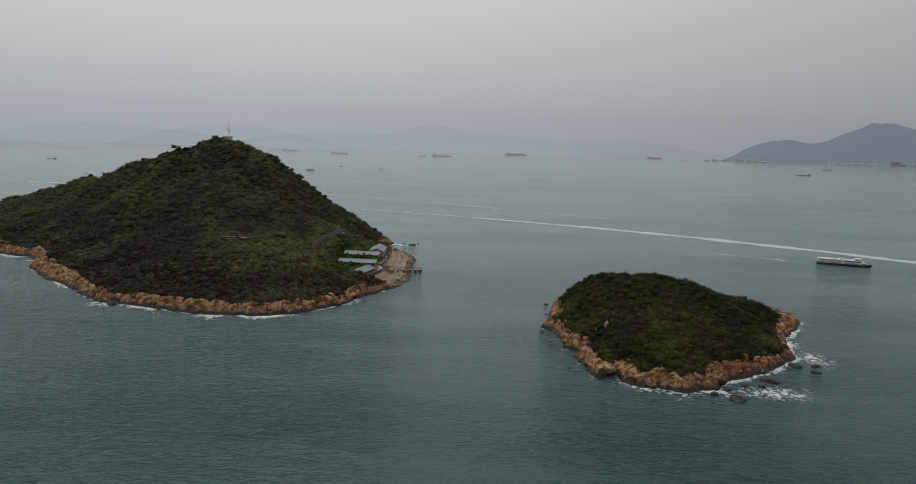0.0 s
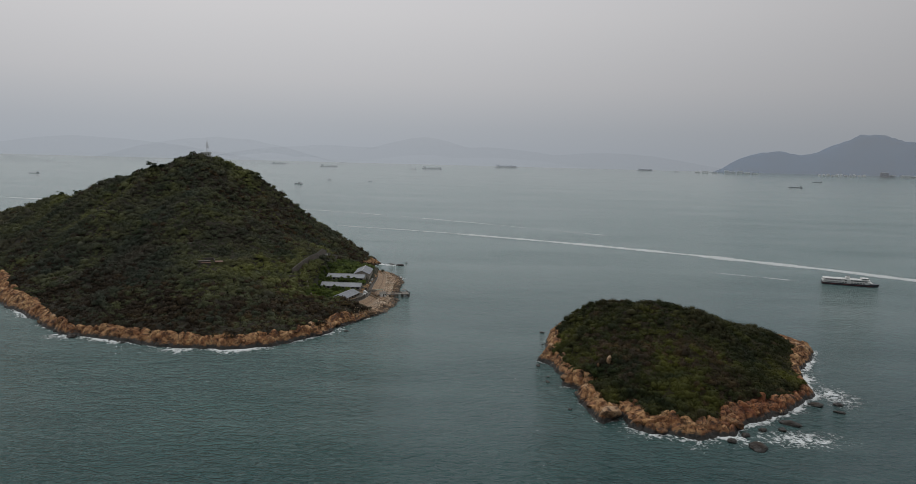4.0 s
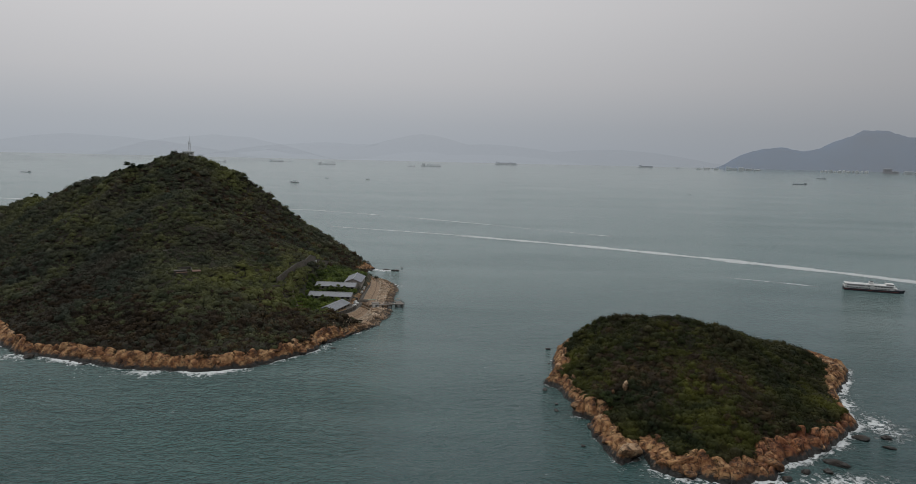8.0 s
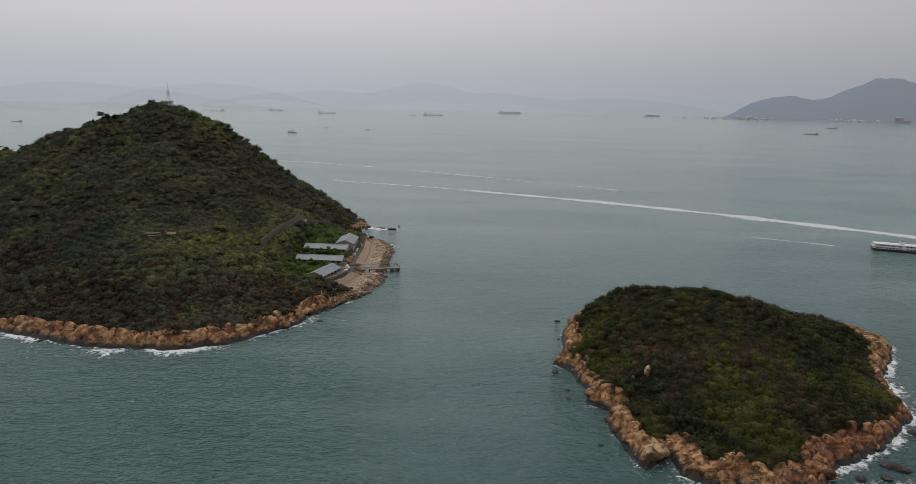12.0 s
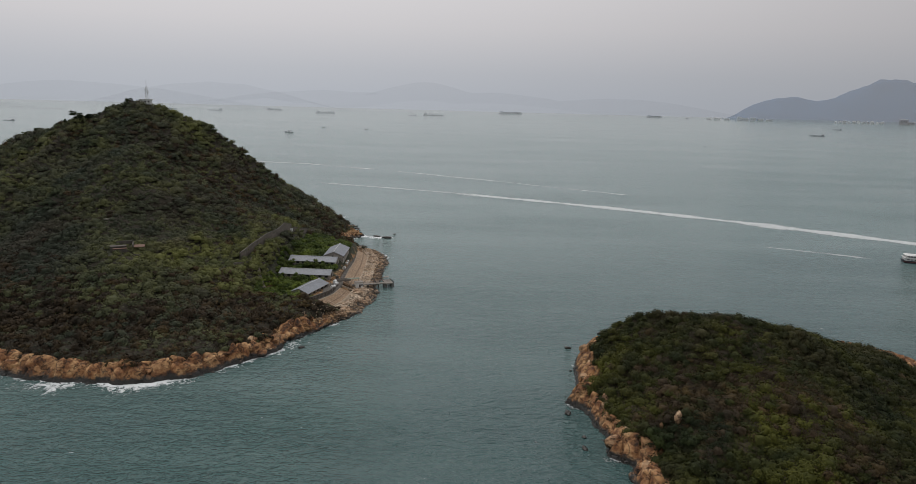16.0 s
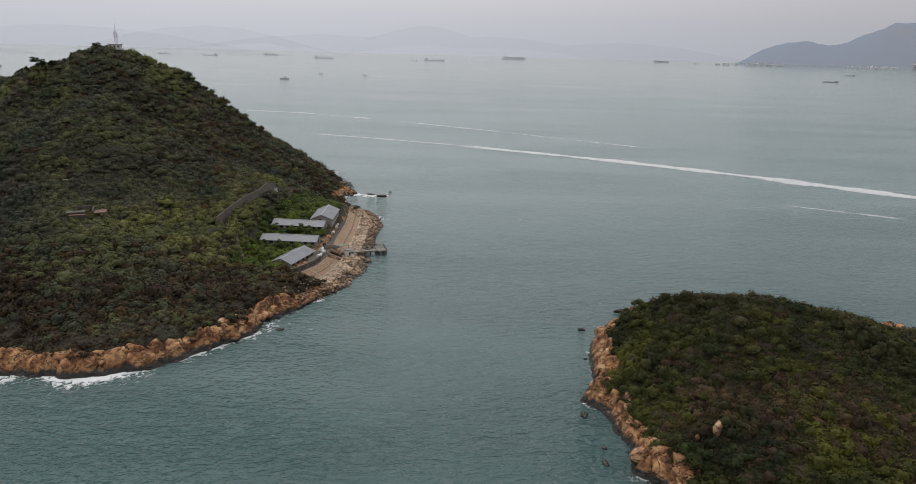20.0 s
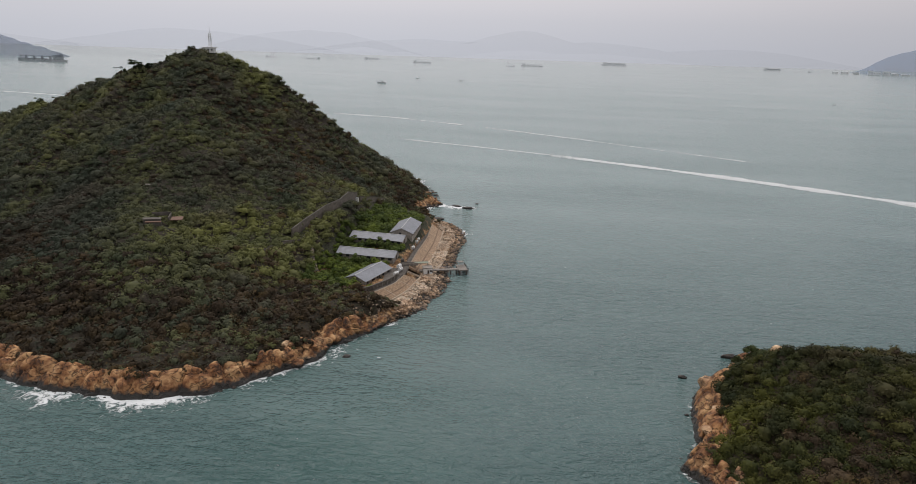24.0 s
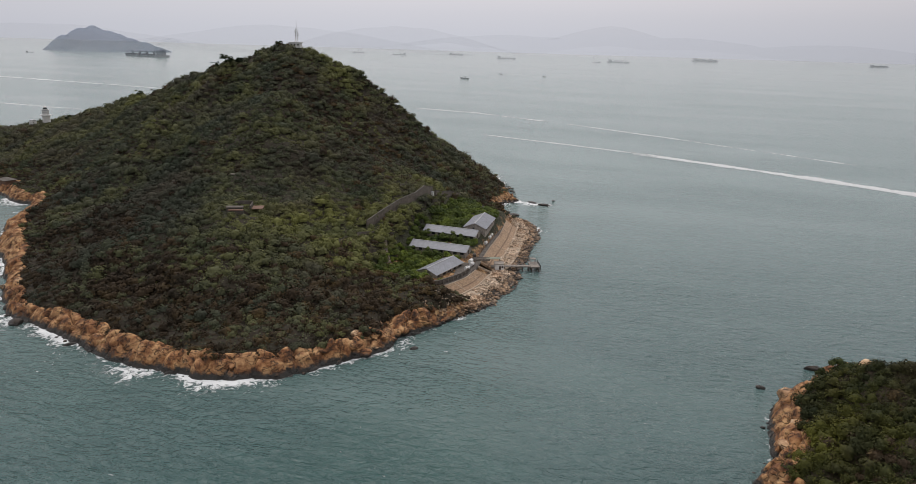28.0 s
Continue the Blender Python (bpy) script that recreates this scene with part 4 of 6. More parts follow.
for i, (x, y, tall, spread) in enumerate([(-97, 551.5, 4.5, 3.4), (-92, 552, 4.0, 2.8), (-112, 553, 4.5, 3.2), (-101, 531, 4.8, 3.4), (-93, 533, 3.6, 2.4), (-109, 519, 5.2, 3.8), (-103, 512, 5.0, 3.6),
                                          (-113, 532, 5.0, 3.6), (-98, 499, 4.6, 3.4), (-117, 560, 5.0, 3.6), (-114, 583, 5, 3.6), (-104, 590, 4.6, 3.2), (-100, 573, 4.4, 2.8)]):
    tagged(tree(x, y, ground_at(x, y) - 0.2, tall, spread, 400 + i, "leafy green tree beside the sheds", LEAF_FRESH), group="trees among the sheds")


# ---- rocks ----
def rock_mesh(seed, material, flat=0.75, detail=2):
    r = np.random.default_rng(seed)
    bm = bmesh.new()
    bmesh.ops.create_icosphere(bm, subdivisions=detail, radius=1.0)
    off = Vector(r.uniform(-50, 50, 3))
    cuts = [(Vector(r.normal(size=3)).normalized(), r.uniform(0.55, 0.85)) for _ in range(7)]
    for v in bm.verts:
        p = v.co.normalized()
        q = p * (1 + 0.22 * noise.noise(p * 1.3 + off) + 0.10 * noise.noise(p * 3.1 + off))
        if detail > 2:
            g = abs(noise.noise(p * 1.9 + off * 2)) * 7
            q *= 1 - 0.13 * max(0.0, 1 - g) + 0.05 * noise.noise(p * 7 + off)
        for nrm, c in cuts:
            over = q.dot(nrm) - c
            if over > 0:
                q -= nrm * over * 0.85
        v.co = Vector((q.x, q.y, q.z * flat))
    me = bpy.data.meshes.new("rock")
    bm.to_mesh(me)
    bm.free()
    for p in me.polygons:
        p.use_smooth = True
    me.materials.append(material)
    return me


BOULDERS = [rock_mesh(500 + i, ROCK) for i in range(9)]
PALES = [rock_mesh(520 + i, ROCK_PALE, 0.85) for i in range(4)]
SLABS = [rock_mesh(540 + i, ROCK, 0.6, 3) for i in range(6)]
SLAB_PALE = [rock_mesh(550 + i, ROCK_PALE, 0.65, 3) for i in range(3)]
WASHED = [rock_mesh(620 + i, ROCK_WASHED, 0.7, 3) for i in range(5)]
CHIPS = [rock_mesh(600 + i, ROCK, 0.75, 1) for i in range(6)]
ARMOUR = [rock_mesh(560 + i, RIPRAP, 0.8, 1) for i in range(8)]


def put_rock(parent, me, x, y, z, size, r, stretch=(1, 1, 1), turn=None):
    ob = new("rock", me)
    ob.parent = parent
    ob.matrix_world = Matrix.LocRotScale((x, y, z), Euler((r.uniform(-0.3, 0.3), r.uniform(-0.3, 0.3), r.uniform(0, 6.28) if turn is None else turn)),
                                         (size * stretch[0], size * stretch[1], size * stretch[2]))
    return ob


def along(coast, r):
    """A random place on the coast and the way inland from it."""
    seg = [(coast[i], coast[(i + 1) % len(coast)]) for i in range(len(coast))]
    w = np.array([math.dist(a, b) for a, b in seg])
    i = r.choice(len(seg), p=w / w.sum())
    (ax, ay), (bx, by) = seg[i]
    t, ln = r.uniform(), w[i]
    return ax + (bx - ax) * t, ay + (by - ay) * t, -(by - ay) / ln, (bx - ax) / ln


def shore_rocks(parent, coast, fn, count, sizes, accept, seed, meshes, reach=(-2.5, 7.0), sink=0.15):
    r = np.random.default_rng(seed)
    made = 0
    while made < count:
        x, y, nx, ny = along(coast, r)
        k = r.uniform(*reach)
        x, y = x + nx * k, y + ny * k
        if not accept(x, y):
            continue
        lo, hi = sizes
        size = lo + (hi - lo) * r.uniform() ** 2.2
        if k < 0:
            size *= 0.6
        z = max(ground_at(x, y, fn), -0.5 * size) - sink * size
        put_rock(parent, meshes[r.integers(len(meshes))], x, y, z, size, r, (r.uniform(0.9, 1.5), r.uniform(0.8, 1.1), r.uniform(0.75, 1.1)))
        made += 1


def joined_rocks(name, label, coast, fn, count, sizes, accept, seed, meshes, reach, sink=0.1):
    r = np.random.default_rng(seed)
    packs = []
    for me in meshes:
        co = np.empty(len(me.vertices) * 3)
        me.vertices.foreach_get("co", co)
        tri = np.empty(len(me.polygons) * 3, np.int32)
        me.polygons.foreach_get("vertices", tri)
        packs.append((co.reshape(-1, 3), tri.reshape(-1, 3)))
    cos, tris, base, made = [], [], 0, 0
    while made < count:
        x, y, nx, ny = along(coast, r)
        k = r.uniform(*reach)
        x, y = x + nx * k, y + ny * k
        if not accept(x, y):
            continue
        size = sizes[0] + (sizes[1] - sizes[0]) * r.uniform() ** 1.6
        co, tri = packs[r.integers(len(packs))]
        m = np.array(Euler((r.uniform(-0.5, 0.5), r.uniform(-0.5, 0.5), r.uniform(0, 6.28))).to_matrix()) * size
        z = max(ground_at(x, y, fn), -0.3) + size * r.uniform(-0.1, 0.45) - sink * size
        cos.append(co @ m.T + np.array([x, y, z]))
        tris.append(tri + base)
        base += len(co)
        made += 1
    me = from_arrays(name, np.concatenate(cos), np.zeros((0, 4), int), meshes[0].materials[0], np.concatenate(tris))
    return tagged(new(name, me), label, "rocks", kind="stuff")


def joint_cells(px, py, size, seed):
    """The block of jointed rock that each place lies in: how near its middle and its joint are, three chances, and the way from its middle."""
    u, v = px / size, py / size
    iu, iv = np.floor(u).astype(np.int64), np.floor(v).astype(np.int64)
    near, nxt = np.full(u.shape, 9.0), np.full(u.shape, 9.0)
    keep = [np.zeros(u.shape) for _ in range(5)]
    for di in (-1, 0, 1):
        for dj in (-1, 0, 1):
            a, b = iu + di, iv + dj
            dx = u - (a + 0.15 + 0.7 * lattice(a, b, seed))
            dy = v - (b + 0.15 + 0.7 * lattice(a, b, seed + 1))
            q = np.hypot(dx, dy)
            hit = q < near
            nxt = np.where(hit, near, np.minimum(nxt, q))
            near = np.where(hit, q, near)
            for k, val in enumerate((lattice(a, b, seed + 2), lattice(a, b, seed + 3), lattice(a, b, seed + 4), dx, dy)):
                keep[k] = np.where(hit, val, keep[k])
    return near, nxt - near, keep


def ledges(parent, x0, x1, y0, y1, cell, fn, rim_fn, accept, size, tall, seed):
    """Bare jointed granite along a shore: tilted, rounded blocks with open joints between."""
    gx, gy = np.meshgrid(np.arange(x0, x1, cell), np.arange(y0, y1, cell))
    res = fn(gx, gy)
    h, d = res[0], res[1]
    width = np.maximum(rim_fn(gx, gy), 2.5) + 3.5
    sel = (d > -4) & (d < width) & accept(gx, gy)
    wx, wy = gx + 1.6 * fbm(gx, gy, 7, 2, seed + 11), gy + 1.6 * fbm(gx, gy, 7, 2, seed + 12)
    f1, gap, (ra, rb, rc, dx, dy) = joint_cells(wx, wy, size, seed)
    g1, gap2, (qa, qb, qc, ex, ey) = joint_cells(wx + 31, wy * 1.25, size * 0.36, seed + 20)
    block = tall * (0.1 + 0.9 * ra) + size * ((rb - 0.5) * dx + (rc - 0.5) * dy) * 0.5 + 0.7 * tall * (1 - np.clip(f1 / 0.75, 0, 1) ** 2)
    crumb = 0.3 * tall * (qa * 0.8 + 0.5 * (1 - np.clip(g1 / 0.7, 0, 1) ** 2) + 0.8 * ((qb - 0.5) * ex + (qc - 0.5) * ey))
    open_1, open_2 = step(gap, 0.0, 0.2), step(gap2, 0.0, 0.26)
    relief = 0.7 * open_1 + block * (0.1 + 0.9 * open_1) + crumb * (0.3 + 0.7 * open_2) * (0.35 + 0.65 * open_1)
    relief = relief * step(d, -2.6, 1.6) * (1 - step(d, width - 4, width)) - 0.9 * step(d, width - 2.0, width)
    z = h + relief - 0.25 * (d < 0)
    nx, ny = gx.shape[1], gx.shape[0]
    i = (np.arange(ny - 1)[:, None] * nx + np.arange(nx - 1)[None, :]).ravel()
    quads = np.stack([i, i + 1, i + nx + 1, i + nx], -1)
    quads = quads[sel.ravel()[quads].all(1)]
    used, back_ = np.unique(quads, return_inverse=True)
    me = from_arrays("ledges", np.stack([gx, gy, z], -1).reshape(-1, 3)[used], back_.reshape(-1, 4), ROCK_LEDGE)
    tone = np.clip(0.25 + 0.5 * ra + 0.25 * qa - 0.45 * (1 - open_1), 0, 1)
    me.attributes.new("tone", "FLOAT", "POINT").data.foreach_set("value", tone.ravel()[used].astype(np.float32))
    ob = smooth(new("ledges", me))
    ob.parent = parent
    ob["label"] = "jointed orange-brown granite ledges"
    return ob


def front(x, y):
    return y < 600 and x > -430 and not (x > -90 and y > 470)


def breakwater(x, y):
    return x > -92 and 470 < y < 634


ledges(hill, -440, -66, 386, 600, 0.7, big_height, rim_big, lambda x, y: ~((x > -88) & (y > 466)), 6.0, 1.3, 901)
ledges(islet, 28, 205, 290, 486, 0.5, small_height, rim_small, lambda x, y: x > 0, 5.2, 1.2, 951)
shore_rocks(hill, COAST_BIG, big_height, 80, (0.7, 2.2), front, 11, BOULDERS, (-1.6, 6.0))
shore_rocks(hill, COAST_BIG, big_height, 34, (1.8, 3.8), lambda x, y: front(x, y) and x < -215, 12, PALES, (0.5, 7), 0.0)
shore_rocks(hill, COAST_BIG, big_height, 34, (1.4, 2.9), lambda x, y: -100 < x < -68 and 424 < y < 474, 13, BOULDERS + PALES[:1], (0, 8), -0.3)
shore_rocks(hill, COAST_BIG, big_height, 24, (2.0, 3.6), lambda x, y: front(x, y) and x > -300, 14, SLABS, (2.5, 8), 0.1)
joined_rocks("shore_rocks", "jumble of brown granite rocks along the hill's shore", COAST_BIG, big_height, 300, (0.4, 1.2), front, 15, CHIPS, (-2.0, 6))
joined_rocks("shore_rocks", "dark broken rocks below the far point", COAST_BIG, big_height, 190, (0.5, 1.8), lambda x, y: x > -130 and 640 < y < 745, 16, CHIPS, (-4, 9))

shore_rocks(islet, COAST_SMALL, small_height, 70, (0.7, 2.2), lambda x, y: True, 21, BOULDERS, (-1.6, 5.0))
shore_rocks(islet, COAST_SMALL, small_height, 22, (2.0, 3.6), lambda x, y: y < 440 and x > 58, 22, SLABS, (3, 8.5), 0.0)
shore_rocks(islet, COAST_SMALL, small_height, 18, (2.0, 3.6), lambda x, y: x < 62, 23, SLAB_PALE, (3, 9), 0.0)
shore_rocks(islet, COAST_SMALL, small_height, 20, (0.8, 2.0), lambda x, y: x > 104 and y < 345, 24, BOULDERS, (-11, -1), 0.25)
joined_rocks("shore_rocks", "jumble of small granite rocks round the islet", COAST_SMALL, small_height, 300, (0.3, 1.0), lambda x, y: True, 25, CHIPS, (-2.2, 6))
rk = np.random.default_rng(31)
for x, y, z, s, st, me in [(58, 318, 2.6, 5.0, (1.3, 0.95, 0.95), SLAB_PALE[0]), (53, 326, 2.2, 3.4, (1.2, 0.9, 0.9), SLABS[1]), (71, 309, 2.6, 4.2, (1.3, 0.8, 0.9), SLABS[2]),
                           (76, 303.5, 1.0, 2.3, (1.2, 1, 0.9), BOULDERS[2]), (106, 311, 2.6, 4.2, (1.35, 0.8, 0.9), SLABS[4]), (49, 343.5, 0.7, 2.2, (1.4, 0.9, 0.6), SLABS[5]),
                           (186, 428, 2.2, 7.5, (1.3, 1.0, 0.72), SLAB_PALE[1]), (178, 409, 1.2, 4.4, (1.4, 0.8, 0.6), SLABS[3]), (50, 443, 3.2, 4.6, (0.8, 1.4, 0.9), SLAB_PALE[2]),
                           (42, 397, 2.0, 4.2, (1.3, 0.9, 0.8), SLABS[2]), (47, 362, 2.6, 4.2, (0.9, 1.3, 1.0), SLAB_PALE[0]), (55, 356, 3.4, 3.4, (1.2, 0.9, 0.9), PALES[1])]:
    put_rock(islet, me, x, y, z, s, rk, st)
ROCK_LOW = "dark wet rock standing alone in the water"
for nm, x, y, s, st in [("sea_rock", 110, 292.5, 3.2, (1.5, 1.1, 0.6)), ("sea_rock", 102, 298, 2.0, (1.3, 0.9, 0.7)), ("sea_rock", 109.5, 304, 2.0, (1.3, 0.9, 0.7)),
                        ("sea_rock", 118.7, 310, 1.8, (1.2, 1.0, 0.8)), ("sea_rock", 127, 311, 1.7, (1.4, 0.9, 0.7)), ("sea_rock", 133, 318, 3.4, (1.6, 0.9, 0.5)),
                        ("sea_rock", 155, 342, 2.6, (1.5, 1.0, 0.6)), ("sea_rock", 165.7, 343, 2.0, (1.5, 0.9, 0.7)), ("sea_rock", 161.4, 333.5, 1.8, (1.4, 0.8, 0.6)),
                        ("sea_rock", 61.5, 475, 2.0, (1.6, 0.9, 0.8)), ("sea_rock", 42, 453.5, 1.4, (1.4, 0.8, 0.7)), ("sea_rock", 36.5, 361.5, 1.2, (1.4, 0.8, 0.6)),
                        ("sea_rock", 34, 387, 1.6, (1.5, 0.8, 0.6)), ("sea_rock", 42.7, 326, 1.0, (1.2, 0.8, 0.6)), ("sea_rock", 37.4, 369, 1.0, (1.2, 0.8, 0.6)),
                        ("sea_rock", -76.5, 442, 1.3, (1.2, 0.9, 0.7)), ("sea_rock", -71, 684, 2.6, (1.5, 0.9, 0.7)), ("sea_rock", -80, 689, 2.2, (2.0, 0.8, 0.5)), ("sea_rock", -67, 700, 1.4, (1.4, 0.8, 0.5)),
                        ("sea_rock", -85, 650, 2.6, (2.0, 0.9, 0.5)), ("sea_rock", -193, 403, 1.6, (1.6, 0.8, 0.5)), ("sea_rock", -226, 411, 2.6, (1.3, 1.0, 0.9))]:
    ob = new(nm, WASHED[int(abs(x)) % 5])
    ob.matrix_world = Matrix.LocRotScale((x, y, 0.12 * s), Euler((0, 0, rk.uniform(0, 6.28))), (s * st[0], s * st[1], s * st[2]))
    tagged(ob, ROCK_LOW, "rock", "rocks in the water")
ob = new("standing_stone", PALES[3])
ob.matrix_world = Matrix.LocRotScale((65.5, 361.5, ground_at(65.5, 361.5, small_height) + 2.6), Euler((0, 0.1, 0.4)), (1.5, 1.3, 2.9))
tagged(ob, "pale upright granite boulder among brown scrub", "rock")
ob = new("standing_stone", PALES[1])
ob.matrix_world = Matrix.LocRotScale((60.2, 361.0, ground_at(60.2, 361.0, small_height) + 2.0), Euler((0, -0.1, 1.4)), (0.8, 0.7, 1.7))
tagged(ob, "small pale granite boulder among brown scrub", "rock")
ob = new("crest_boulder", PALES[2])
ob.matrix_world = Matrix.LocRotScale((75, 466, ground_at(75, 466, small_height) + 2.2), Euler((0, 0, 0.4)), (3.2, 2.6, 2.6))
tagged(ob, "large pale boulder rising out of the scrub", "rock")


# ---- landing: sea wall, riprap, sheds, pier ----
CREST = [(-92, 485), (-86.5, 490), (-81, 497), (-76, 509), (-74.9, 521), (-76.2, 540), (-77.3, 557), (-78.2, 586), (-81.6, 616)]
FOOT = [(-86, 481), (-80, 488.5), (-75, 497.5), (-71.2, 511), (-70.0, 527), (-70.4, 541), (-70.2, 557), (-71.6, 584), (-75, 614)]


def curve(pts, n):
    t = np.linspace(0, len(pts) - 1, n)
    k = np.arange(len(pts))
    x, y = np.interp(t, k, [p[0] for p in pts]), np.interp(t, k, [p[1] for p in pts])
    for _ in range(6):
        x[1:-1], y[1:-1] = (x[:-2] + 2 * x[1:-1] + x[2:]) / 4, (y[:-2] + 2 * y[1:-1] + y[2:]) / 4
    return np.stack([x, y], 1)


def sea_wall():
    ob = thing("sea_wall", pose(0, 0, 0), "stepped brown stone sea wall curving along the shore", "sea wall", kind="structure")
    n = 97
    a, b = curve(CREST, n), curve(FOOT, n)
    z0, z1, courses = 5.1, 1.5, 11

    def loft(i0, i1, s0, s1, t, drop):
        bm = bmesh.new()
        rows = []
        for i in range(i0, i1 + 1):
            p, q = a[i] + (b[i] - a[i]) * s0, a[i] + (b[i] - a[i]) * s1
            zt = z0 + (z1 - z0) * t
            rows.append([bm.verts.new((p[0], p[1], zt - drop - 0.9)), bm.verts.new((p[0], p[1], zt)), bm.verts.new((q[0], q[1], zt - drop * 0.84)), bm.verts.new((q[0], q[1], zt - drop - 0.9))])
        for r0, r1 in zip(rows, rows[1:]):
            for k in range(3):
                bm.faces.new((r0[k], r1[k], r1[k + 1], r0[k + 1]))
        bm.faces.new(rows[0])
        bm.faces.new(rows[-1][::-1])
        bmesh.ops.recalc_face_normals(bm, faces=bm.faces)
        return bm
    for c in range(courses):
        s0, s1 = c / courses, (c + 1) / courses + 0.004
        for i in range(0, n - 1, 8):
            if 46 <= i < 50:
                continue
            # course 6 carries the gutter's shade in its colour
            part("stone_course", loft(i, i + 8, s0, s1, s0, (z0 - z1) / courses), STEP_DARK if c == 6 else STEP, ob)
    # kerb on the crest and gutter ribs running down the slope
    for i in range(4, n - 1, 12):
        bm = bmesh.new()
        p, q = a[i], b[i]
        u = (a[min(i + 1, n - 1)] - a[i - 1])
        u = u / np.linalg.norm(u) * 0.2
        m = [bm.verts.new(v) for v in ((*(p - u), z0 + 0.12), (*(p + u), z0 + 0.12), (*(q + u), z1 + 0.2), (*(q - u), z1 + 0.2))]
        lo = [bm.verts.new((v.co.x, v.co.y, v.co.z - 0.9)) for v in m]
        bm.faces.new(m)
        for k in range(4):
            bm.faces.new((m[k], lo[k], lo[(k + 1) % 4], m[(k + 1) % 4]))
        bmesh.ops.recalc_face_normals(bm, faces=bm.faces)
        part("rib", bm, PAVED, ob, "pale stone rib")
    # pale kerbs along the crest and the foot
    for line, other, z, wide in ((a, b, z0, 0.55), (b, a, z1, 0.7)):
        for i in range(0, n - 1, 8):
            if 46 <= i < 50:
                continue
            bm = bmesh.new()
            rows = []
            for k in range(i, i + 9):
                w = (line[k] - other[k]) / np.linalg.norm(line[k] - other[k]) * wide
                p, q = line[k], line[k] + w
                rows.append([bm.verts.new((p[0], p[1], z - 0.8)), bm.verts.new((p[0], p[1], z + 0.22)), bm.verts.new((q[0], q[1], z + 0.22)), bm.verts.new((q[0], q[1], z - 0.8))])
            for r0, r1 in zip(rows, rows[1:]):
                for k in range(3):
                    bm.faces.new((r0[k], r1[k], r1[k + 1], r0[k + 1]))
            bm.faces.new(rows[0])
            bm.faces.new(rows[-1][::-1])
            bmesh.ops.recalc_face_normals(bm, faces=bm.faces)
            part("kerb", bm, PAVED, ob, "pale stone kerb")
    return ob


sea_wall()


def strip(name, a, b, za, zb, material, label, thick=0.6, kind="structure"):
    n = len(a)
    bm = bmesh.new()
    rows = []
    for i in range(n):
        w = 0.12 * math.sin(i * 1.7) + 0.08 * math.sin(i * 4.1)
        rows.append([bm.verts.new((*a[i], za)), bm.verts.new((*(a[i] * 0.5 + b[i] * 0.5), (za + zb) / 2 + w)), bm.verts.new((*b[i], zb)), bm.verts.new((*b[i], zb - thick)), bm.verts.new((*a[i], za - thick))])
    for r0, r1 in zip(rows, rows[1:]):
        for k in range(5):
            bm.faces.new((r0[k], r0[(k + 1) % 5], r1[(k + 1) % 5], r1[k]))
    bm.faces.new(rows[0])
    bm.faces.new(rows[-1][::-1])
    bmesh.ops.recalc_face_normals(bm, faces=bm.faces)
    return tagged(mesh_object(name, bm, material), label, name.replace("_", " "), kind=kind)


foot, crest = curve(FOOT, 90), curve(CREST, 90)
out = foot + (foot - crest) / np.linalg.norm(foot - crest, axis=1)[:, None] * 6.8
strip("pavement_berm", foot, out, 1.3, 1.2, PAVED, "pale rubble berm below the sea wall", 0.8)
back = crest - (foot - crest) / np.linalg.norm(foot - crest, axis=1)[:, None] * 2.8
strip("pavement_path", back, crest - (crest - back) * 0.0, 5.14, 5.12, CONCRETE_DARK, "dark concrete path along the sea wall", 0.7)

yard = [i for i in range(len(back)) if 490 < back[i][1] < 534]
strip("pavement_yard", np.array([back[i] - (crest[i] - back[i]) / 2.8 * 9.0 for i in yard]), np.array([back[i] for i in yard]), 4.75, 4.95, CONCRETE_DARK, "dark concrete yard before the front shed", 0.8)

shore_rocks(hill, COAST_BIG, big_height, 290, (0.7, 1.4), breakwater, 41, ARMOUR, (-0.8, 4.6), -0.1)
joined_rocks("riprap", "heaped brown armour stones along the breakwater", COAST_BIG, big_height, 1000, (0.45, 1.0), breakwater, 42, ARMOUR, (-1.0, 5.6))
joined_rocks("pale_rubble", "pale rubble stones lying on the berm", COAST_BIG, big_height, 2600, (0.36, 0.75), breakwater, 43, [rock_mesh(580 + i, RUBBLE, 0.7, 1) for i in range(4)], (5.4, 13.2), -0.6)


